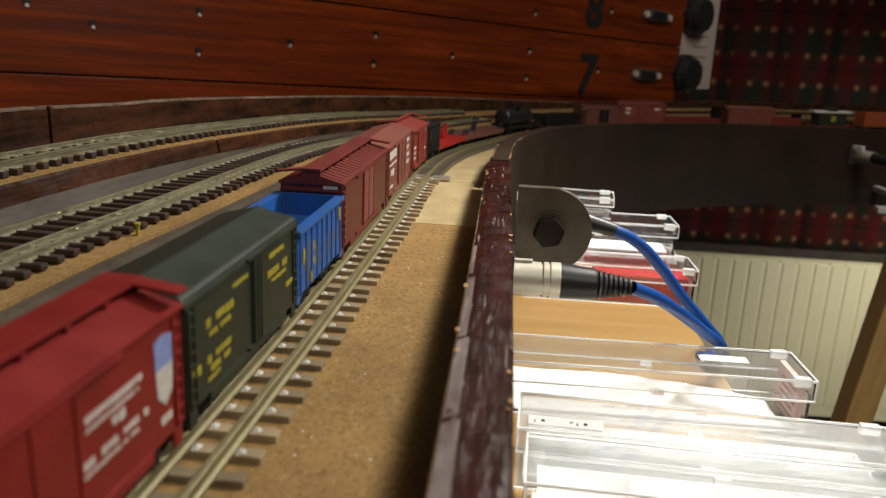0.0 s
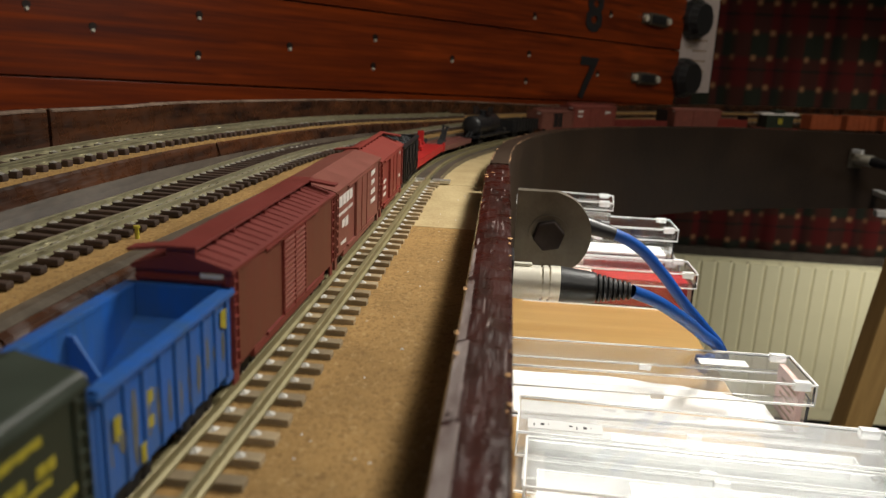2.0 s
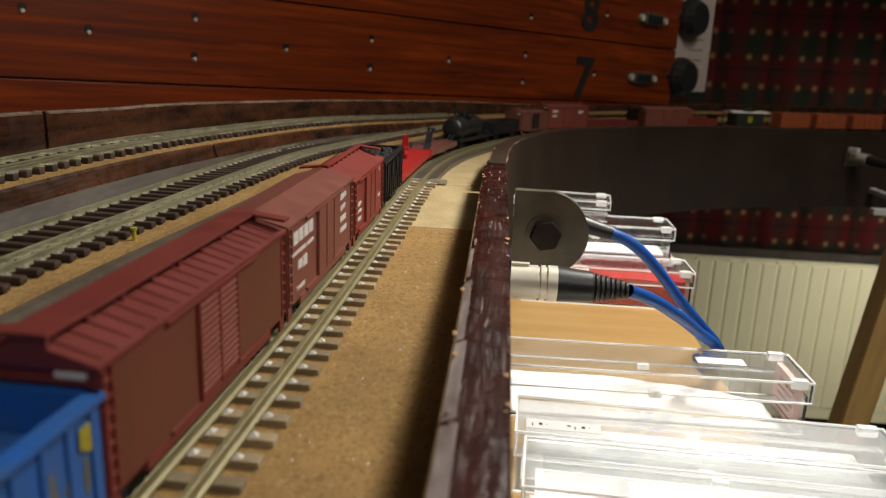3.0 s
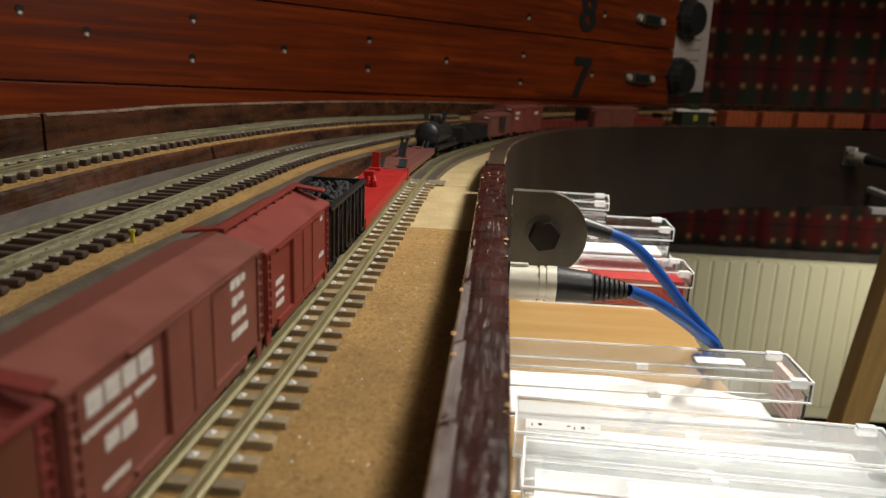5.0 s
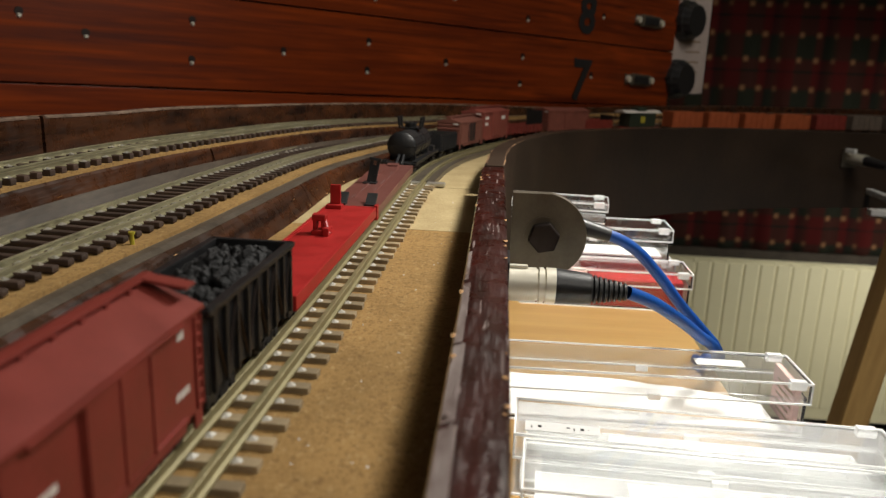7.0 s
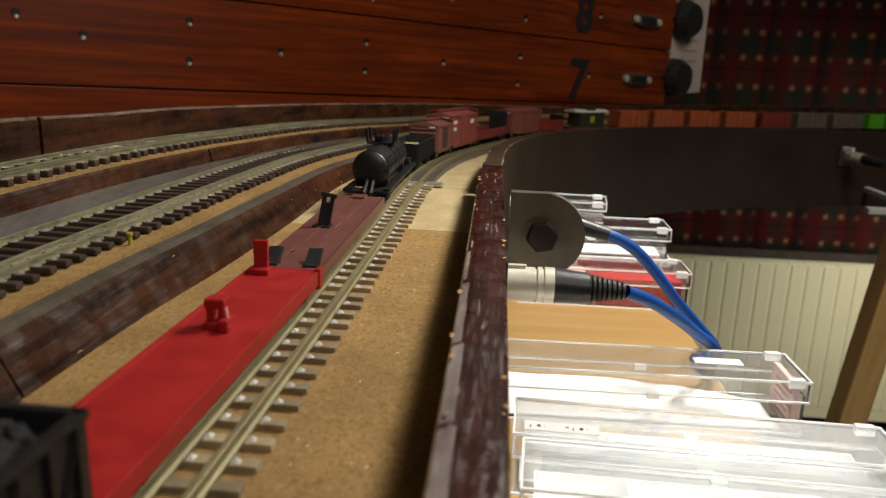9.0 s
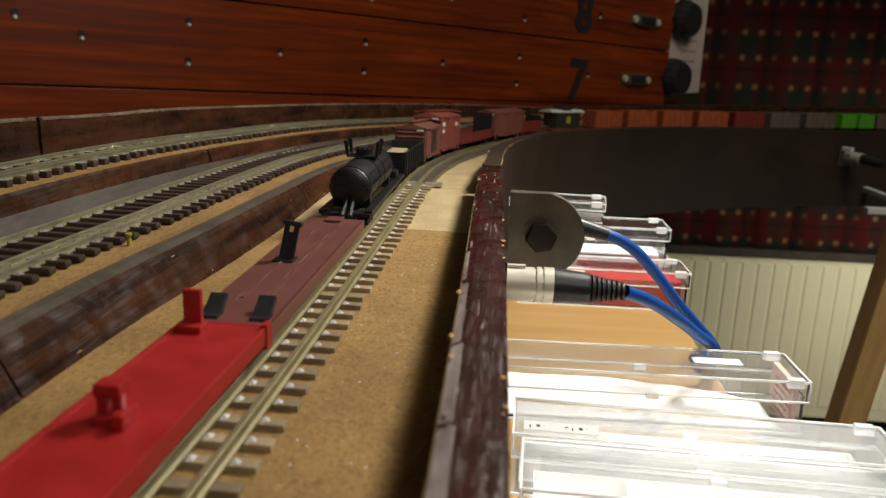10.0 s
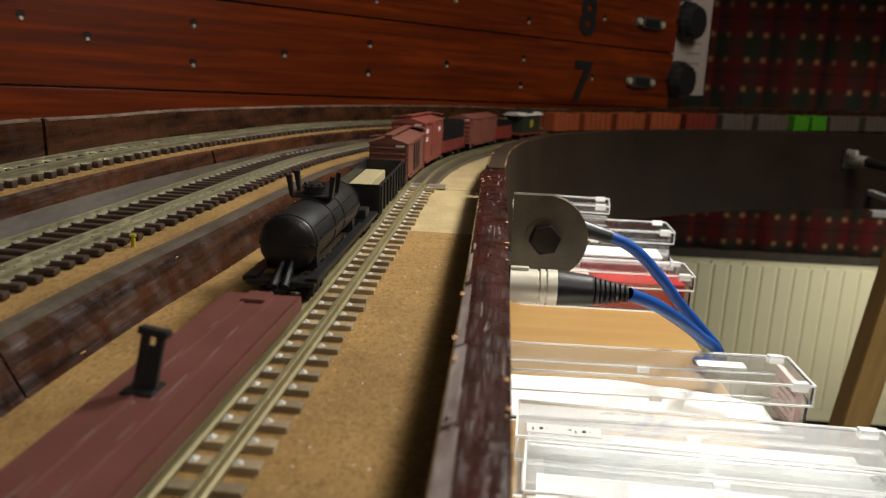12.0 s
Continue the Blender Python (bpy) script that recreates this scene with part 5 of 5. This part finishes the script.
def flat_brown(ln):
    g = empty("flat_car", "brown plastic flat car with black hitch posts", "flat car", "freight cars")
    h = ln / 2
    part("deck", box(B(), -W, W, -h, h, 0.0085, 0.0122, 0.0004), M["brown_flat"], g)
    bm = B()
    for x in (-0.0055, 0.0045):
        box(bm, x - 0.0012, x + 0.0012, -h + 0.030, h - 0.004, 0.0120, 0.0127, 0.0003)
    part("deck_rib", bm, M["brown_flat"], g)
    for s in (-1, 1):
        part("side_rail", box(B(), s * W - 0.001, s * W + 0.0005, -h + 0.001, h - 0.001, 0.0065, 0.0122, 0.0003), M["brown_flat"], g)
    rng = random.Random(31)
    bm = B()
    # Long pale streaks on the ridges: scuffs, with the deck's shine painted in
    for x in (-0.0055, 0.0045):
        for k in range(5):
            blob(bm, pose(x + rng.uniform(-0.0008, 0.0008), -h + 0.035 + 0.026 * k + rng.uniform(-0.006, 0.006), 0.0127), rng.uniform(0.0002, 0.0005), rng.uniform(0.004, 0.012), 0.00008, rng)
    for k in range(9):
        blob(bm, pose(rng.uniform(-0.010, 0.002), -0.012 + rng.uniform(-0.004, 0.006), 0.0122), rng.uniform(0.0002, 0.0006), rng.uniform(0.0003, 0.0010), 0.0001, rng)
        blob(bm, pose(rng.uniform(-0.008, 0.006), h - rng.uniform(0.002, 0.012), 0.0122), rng.uniform(0.0002, 0.0006), rng.uniform(0.0003, 0.0012), 0.0001, rng)
    tagged(part("scuff_marks", bm, M["scratch"], g, "pale scuffs, flakes and painted shine on the deck"), kind="stuff")
    y = -0.004
    bm = box(B(), -0.0095, 0.0005, y - 0.004, y + 0.005, 0.0121, 0.0132, 0.0003)
    t = box(B(), -0.0036, -0.0012, -0.001, 0.001, 0, 0.0175, 0.0003)
    box(t, 0.0010, 0.0034, -0.001, 0.001, 0, 0.0175, 0.0003)
    box(t, -0.0014, 0.0012, -0.0008, 0.0008, 0.001, 0.0135)
    box(t, -0.0046, 0.0044, -0.0018, 0.0022, 0.0165, 0.0188, 0.0004)
    t.transform(Matrix.Translation((-0.0036, y, 0.0125)) @ pose(0, 0, 0, -10, 9, 0))
    merge(bm, t)
    part("hitch_post", bm, M["black"], g, "black trailer hitch post")
    for x in (-0.0125, 0.0065):
        t = box(B(), x, x + 0.0068, -0.001, 0.001, 0, 0.0105, 0.0003)
        t.transform(Matrix.Translation((0, -h + 0.008, 0.0122)) @ pose(0, 0, 0, -58, 0, 0))
        bm = B()
        merge(bm, t)
        box(bm, x, x + 0.0068, -h + 0.0045, -h + 0.011, 0.0121, 0.0132)
        part("bridge_plate", bm, M["black"], g, "black hinged bridge plate")
    part("end_beam", box(B(), -W, W, -h - 0.001, -h + 0.0012, 0.0062, 0.0121, 0.0003), M["brown_flat"], g)
    bm = box(B(), -0.006, 0.004, h - 0.012, h - 0.001, 0.0121, 0.0138, 0.0005)
    part("end_bracket", bm, M["brown_flat"], g)
    running_gear(g, ln)
    return g


def tank_car(ln):
    g = empty("tank_car", "matt black tank car with domed top and platforms", "tank car", "freight cars")
    h = ln / 2
    bm = B()
    r, zc, y0, y1 = 0.0131, 0.0250, -h + 0.014, h - 0.050
    prof = [(y0 - 0.0045 * math.sin(a), r * math.cos(a)) for a in [radians(q) for q in (84, 70, 55, 40, 25, 10, 0)]]
    prof += [(y1 + 0.0045 * math.sin(a), r * math.cos(a)) for a in [radians(q) for q in (0, 10, 25, 40, 55, 70, 84)]]
    rings = [[bm.verts.new((q * math.cos(j * math.tau / 40), y, zc + q * math.sin(j * math.tau / 40))) for j in range(40)] for y, q in prof]
    for p, q in zip(rings, rings[1:]):
        for j in range(40):
            bm.faces.new((p[j], p[(j + 1) % 40], q[(j + 1) % 40], q[j]))
    bm.faces.new(rings[0])
    bm.faces.new(rings[-1][::-1])
    bmesh.ops.recalc_face_normals(bm, faces=bm.faces[:])
    part("tank", bm, M["soot"], g, "riveted black tank barrel", True)
    for y in (y0 + 0.0005, (y0 + y1) / 2 - 0.010, (y0 + y1) / 2 + 0.010, y1 - 0.0005):
        part("tank_band", rod(B(), (0, y - 0.0006, zc), (0, y + 0.0006, zc), r + 0.0004, seg=40), M["soot"], g, smooth=True)
    seam = box(B(), -r - 0.0007, r + 0.0007, y0, y1, zc - 0.0005, zc + 0.0005, 0.0002)
    box(seam, -r * 0.96, r * 0.96, y0 - 0.0026, y0, zc - 0.0005, zc + 0.0005, 0.0002)
    box(seam, -r * 0.72, r * 0.72, y0 - 0.0043, y0 - 0.0024, zc - 0.0005, zc + 0.0005, 0.0002)
    part("seam", seam, M["soot"], g, "raised seam round the barrel")
    rivets = B()
    for k in range(22):
        y = y0 + 0.002 + (y1 - y0 - 0.004) * k / 21
        for ang in (8, 34, 172):
            c, q = math.cos(radians(ang)), math.sin(radians(ang))
            box(rivets, (r + 0.0001) * c - 0.0003, (r + 0.0001) * c + 0.0003, y - 0.0003, y + 0.0003, zc + (r + 0.0001) * q - 0.0003, zc + (r + 0.0001) * q + 0.0003)
    tagged(part("rivets", rivets, M["soot"], g), kind="stuff")
    ym = (y0 + y1) / 2
    bm = rod(B(), (0, ym, zc + r - 0.003), (0, ym, zc + r + 0.0045), 0.0056, seg=28)
    rod(bm, (0, ym, zc + r + 0.0045), (0, ym, zc + r + 0.0056), 0.0062, seg=28)
    rod(bm, (0, ym, zc + r + 0.0056), (0, ym, zc + r + 0.0064), 0.0050, 0.0036, seg=28)
    for k in range(8):
        c, q = 0.0048 * math.cos(k * math.tau / 8), 0.0048 * math.sin(k * math.tau / 8)
        rod(bm, (c, ym + q, zc + r + 0.0056), (c, ym + q, zc + r + 0.0068), 0.0007, seg=8)
    part("dome", bm, M["soot"], g, "low dome with a bolted cap", True)
    deck = part("dome_platform", box(B(), -0.0105, 0.0105, ym - 0.0075, ym + 0.0075, zc + r + 0.0002, zc + r + 0.0012, 0.0002), M["soot"], g, "platform round the dome")
    for sx in (-1, 1):
        for yy in (-0.0068, 0.0068):
            t = box(B(), -0.0010, 0.0010, -0.0014, 0.0014, 0, 0.0105, 0.0003)
            for v in t.verts:
                v.co.x *= 0.8 + 60 * v.co.z
            t.transform(Matrix.Translation((sx * 0.0098, ym + yy, zc + r + 0.0010)) @ pose(0, 0, 0, 0, sx * 7, 0))
            part("upright", t, M["soot"], deck)
    bm = box(B(), -0.006, 0.006, -h, h, 0.0075, 0.0115, 0.0004)
    for y in (-h + 0.006, h - 0.022):
        box(bm, -W, W, y - 0.006, y + (0.006 if y < 0 else 0.022), 0.0090, 0.0112, 0.0004)
    for s in (-1, 1):
        box(bm, s * W - 0.003, s * W + 0.0004, -h + 0.004, h - 0.004, 0.0092, 0.0116, 0.0003)
    part("underframe", bm, M["soot"], g)
    for y in (y0 + 0.008, y1 - 0.008):
        part("saddle", prism(B(), [(-0.012, 0.011), (0.012, 0.011), (0.0115, 0.021), (-0.0115, 0.021)], y - 0.003, y + 0.003), M["soot"], g)
    for sx in (-1, 1):
        part("side_walk", box(B(), min(sx * 0.0112, sx * 0.0162), max(sx * 0.0112, sx * 0.0162), -h + 0.002, h - 0.040, 0.0116, 0.0128, 0.0003), M["soot"], g, "running board along the barrel")
    for i in range(3):
        x = -0.009 + i * 0.008
        part("deck_gear", box(B(), x, x + 0.0055, h - 0.034 + 0.004 * i, h - 0.022 + 0.004 * i, 0.0112, 0.0150 + 0.001 * i, 0.0006), M["soot"], g)
    bm = B()
    for x in (-0.002, 0.003):
        rod(bm, (x, -h - 0.003, 0.0095), (x * 0.8, -h + 0.013, 0.0185), 0.0019, 0.0013, seg=8)
    part("end_stay", bm, M["soot"], g)
    running_gear(g, ln)
    return g


def gondola(label, ln, colour, high, load=None, bulkhead=0.0):
    g = empty("gondola_car", label, "gondola", "freight cars")
    h, z0 = ln / 2, 0.0085
    z1 = z0 + high
    mt = M[colour]
    part("floor_sheet", box(B(), -W, W, -h, h, z0, z0 + 0.002), mt, g)
    for s in (-1, 1):
        bm = box(B(), min(s * W, s * (W - 0.0012)), max(s * W, s * (W - 0.0012)), -h, h, z0, z1, 0.0003)
        for k in range(9):
            y = -h + 0.003 + (ln - 0.006) * k / 8
            box(bm, s * (W + 0.0005) - 0.0006, s * (W + 0.0005) + 0.0006, y - 0.0009, y + 0.0009, z0, z1 - 0.001)
        part("side", bm, mt, g)
        part("end_sheet", box(B(), -W + 0.001, W - 0.001, s * (h - 0.0006) - 0.0006, s * (h - 0.0006) + 0.0006, z0, z1 + (bulkhead if s > 0 else 0), 0.0003), M["soot"] if bulkhead and s > 0 else mt, g)
    if load:
        part("load", box(B(), -W + 0.0016, W * 0.1, -h + 0.004, h - 0.006, z0 + 0.002, z1 - 0.007, 0.001), M[load], g, "cream block load")
    running_gear(g, ln)
    return g


def ore_car(colour, label, long=0.081):
    g = empty("ore_car", label, "ore car", "ore cars")
    ln, z0, z1 = long, 0.011, 0.0415
    h, mt = ln / 2, M[colour]
    for s in (-1, 1):
        side_ = part("side", box(B(), min(s * W, s * (W - 0.0014)), max(s * W, s * (W - 0.0014)), -h, h, z0, z1, 0.0003), mt, g)
        for k in range(6):
            y = -h + 0.004 + (ln - 0.008) * k / 5
            part("rib", box(B(), s * (W + 0.0005) - 0.0006, s * (W + 0.0005) + 0.0006, y - 0.001, y + 0.001, z0, z1 - 0.001), mt, side_)
    for s in (-1, 1):
        part("end_sheet", box(B(), -W + 0.0012, W - 0.0012, s * (h - 0.001) - 0.0006, s * (h - 0.001) + 0.0006, z0, z1, 0.0003), mt, g)
    part("ore_load", box(B(), -W + 0.0014, W - 0.0014, -h + 0.002, h - 0.002, z0 + 0.003, z1 - 0.003), M["coal"], g)
    running_gear(g, ln, M["soot"])
    return g


def caboose():
    g = empty("caboose", "dark green caboose with a pale roof", "caboose", "freight cars")
    h = 0.050
    part("body", box(B(), -W + 0.001, W - 0.001, -h + 0.014, h - 0.014, 0.011, 0.039, 0.0005), M["green_car"], g)
    part("floor_frame", box(B(), -W, W, -h, h, 0.0085, 0.0112, 0.0004), M["oxide"], g)
    part("roof", prism(B(), [(-W - 0.0008, 0.039), (W + 0.0008, 0.039), (W * 0.5, 0.0435), (-W * 0.5, 0.0435)], -h, h), M["letter_white"], g, "pale roof")
    part("cupola", box(B(), -0.011, 0.011, -0.012, 0.012, 0.042, 0.050, 0.0006), M["green_car"], g)
    for s in (-1, 1):
        for x in (-W + 0.001, W - 0.001):
            part("end_rail", rod(B(), (x, s * (h - 0.001), 0.011), (x, s * (h - 0.001), 0.039), 0.0005, seg=6), M["soot"], g)
    part("emblem", box(B(), W - 0.001, W - 0.0007, -0.006, 0.006, 0.020, 0.032), M["yellow"], g)
    running_gear(g, 2 * h)
    return g


# nose of each car along the line at the clip's end, and its length between couplings
SPEED = 0.072
TRAIN = []


CONSIST = [
    (lambda: boxcar("bright oxide red boxcar with white lettering and shield", 0.125, "scarlet_oxide", ribs=0, roof_ribs=0, walk_half=0.0056,
                    shield=0.048,
                    bars=((0.018, 0.0315, 0.024, 0.0016), (0.018, 0.0295, 0.022, 0.0008), (0.028, 0.0258, 0.006, 0.0026), (0.014, 0.0215, 0.030, 0.0018), (0.016, 0.0195, 0.024, 0.0008), (0.050, 0.0145, 0.006, 0.0022))), -0.810),
    (lambda: boxcar("dark green boxcar with yellow lettering", 0.098, "green_car", walk_on=False, roof=0.0036, roof_ribs=0, end_bars=False, eave=True, door=(0.004, 0.008),
                    bars=((-0.036, 0.0300, 0.021, 0.0026), (-0.034, 0.0268, 0.016, 0.0016), (-0.036, 0.0190, 0.018, 0.0022), (-0.034, 0.0160, 0.015, 0.0018), (-0.046, 0.0185, 0.006, 0.0026), (-0.036, 0.0135, 0.009, 0.0012),
                          (-0.016, 0.0355, 0.013, 0.0014), (0.018, 0.0355, 0.016, 0.0018), (0.016, 0.0290, 0.022, 0.0024), (0.020, 0.0262, 0.016, 0.0014), (0.036, 0.0195, 0.008, 0.002)), bar_mat="yellow"), -0.682),
    (lambda: hopper("weathered bright blue open hopper car, empty", 0.074, "blue_car", high=0.0268, ribs=9, rib_out=0.0004, rim=0.0030, streaks=12, bars=((0.029, 0.0265, 0.004, 0.0062), (-0.031, 0.0225, 0.003, 0.006), (-0.016, 0.0240, 0.003, 0.004), (-0.017, 0.0180, 0.004, 0.003), (-0.020, 0.0110, 0.003, 0.005))), -0.580),
    (lambda: boxcar("red-brown boxcar with ribbed roof and running board", 0.127, "brown_car", ribs=0, roof_ribs=20, door_ribs=14, walk_half=0.0052, side_mat="brown_side", rib_mat="louvre", ends=7,
                    bars=((0.036, 0.030, 0.012, 0.0022), (0.036, 0.026, 0.012, 0.0016), (-0.046, 0.019, 0.010, 0.004)), bar_mat="letter_dim"), -0.506),
    (lambda: boxcar("dull tuscan boxcar with white lettering blocks", 0.116, "tuscan", walk_on=False, roof=0.0042, roof_ribs=0,
                    bars=((-0.050, 0.0335, 0.030, 0.0052), (-0.052, 0.029, 0.032, 0.0016), (-0.044, 0.0215, 0.014, 0.0046), (-0.046, 0.0135, 0.012, 0.0018), (0.030, 0.036, 0.013, 0.0030),
                          (0.031, 0.0305, 0.010, 0.0028), (0.030, 0.025, 0.013, 0.0028), (0.030, 0.0195, 0.014, 0.0026), (0.002, 0.021, 0.004, 0.002))), -0.375),
    (lambda: boxcar("oxide red boxcar with steep plain roof", 0.090, "oxide", ribs=0, roof_ribs=0, roof=0.0060, high=0.0305, walk_half=0.0016,
                    bars=((-0.034, 0.024, 0.010, 0.0022), (-0.034, 0.020, 0.010, 0.0018), (-0.034, 0.0155, 0.010, 0.0022), (0.030, 0.0345, 0.004, 0.0035), (0.028, 0.018, 0.008, 0.002))), -0.255),
    (lambda: hopper("black hopper car heaped with coal", 0.081, "soot", ribs=9, load="coal", high=0.0265), -0.160),
    (lambda: flat_red(0.1845), -0.0740),
    (lambda: flat_brown(0.1815), 0.1125),
    (lambda: tank_car(0.158), 0.315),
    (lambda: gondola("black gondola with a cream block load", 0.112, "soot", 0.0185, "cream_load"), 0.480),
    (lambda: boxcar("brown boxcar with its side door open", 0.106, "faded_brown", high=0.0280, open_door=True, roof_ribs=0), 0.606),
    (lambda: boxcar("tall red-brown boxcar with pale lettering", 0.128, "faded_red", high=0.037, roof_ribs=0, bars=((-0.05, 0.036, 0.016, 0.004), (-0.05, 0.028, 0.014, 0.004), (0.03, 0.034, 0.018, 0.005))), 0.712),
    (lambda: gondola("low red-brown gondola with black end bulkhead", 0.150, "brown_car", 0.013, None, 0.022), 0.846),
    (lambda: boxcar("faded brown boxcar with plain sides", 0.125, "tuscan", roof_ribs=0, walk_on=False), 1.012),
    (lambda: gondola("small red open wagon with black fittings", 0.080, "oxide", 0.018, None, 0.008), 1.133),
    (lambda: caboose(), 1.252),
]
nose = 1.386
for mk, n in CONSIST:
    car = mk()
    TRAIN.append([car, n])
ORE = [("orange_car", "weathered orange ore car")] * 4 + [("oxide", "dull red ore car with lettering")] + [("grey_car", "weathered grey ore car")] * 2 + [("lime_car", "short bright lime green ore car")] * 2 + \
      [("grey_car", "weathered grey ore car")] * 2 + [("orange_car", "weathered orange ore car")] * 4
made = {}
for c, label in ORE:
    if c in made:
        car = copy_thing(made[c], Matrix.Identity(4))
    else:
        car = made[c] = ore_car(c, label, 0.040 if c == "lime_car" else 0.081)
    TRAIN.append([car, nose])
    nose += 0.0485 if c == "lime_car" else 0.0985


def half_length(car):
    return max((o.matrix_basis @ Vector(k)).y for o in car.children if o.type == "MESH" and not o.name.startswith("coupler") for k in o.bound_box)


def motions():
    for car, n in TRAIN:
        h = half_length(car)
        rows = []
        for i in range(25):
            t = i * 0.5
            s = n + h + SPEED * (12.0 - t)
            rows.append((t, NEAR.spot(s, -0.0014)))
        walk(car, rows)


motions()
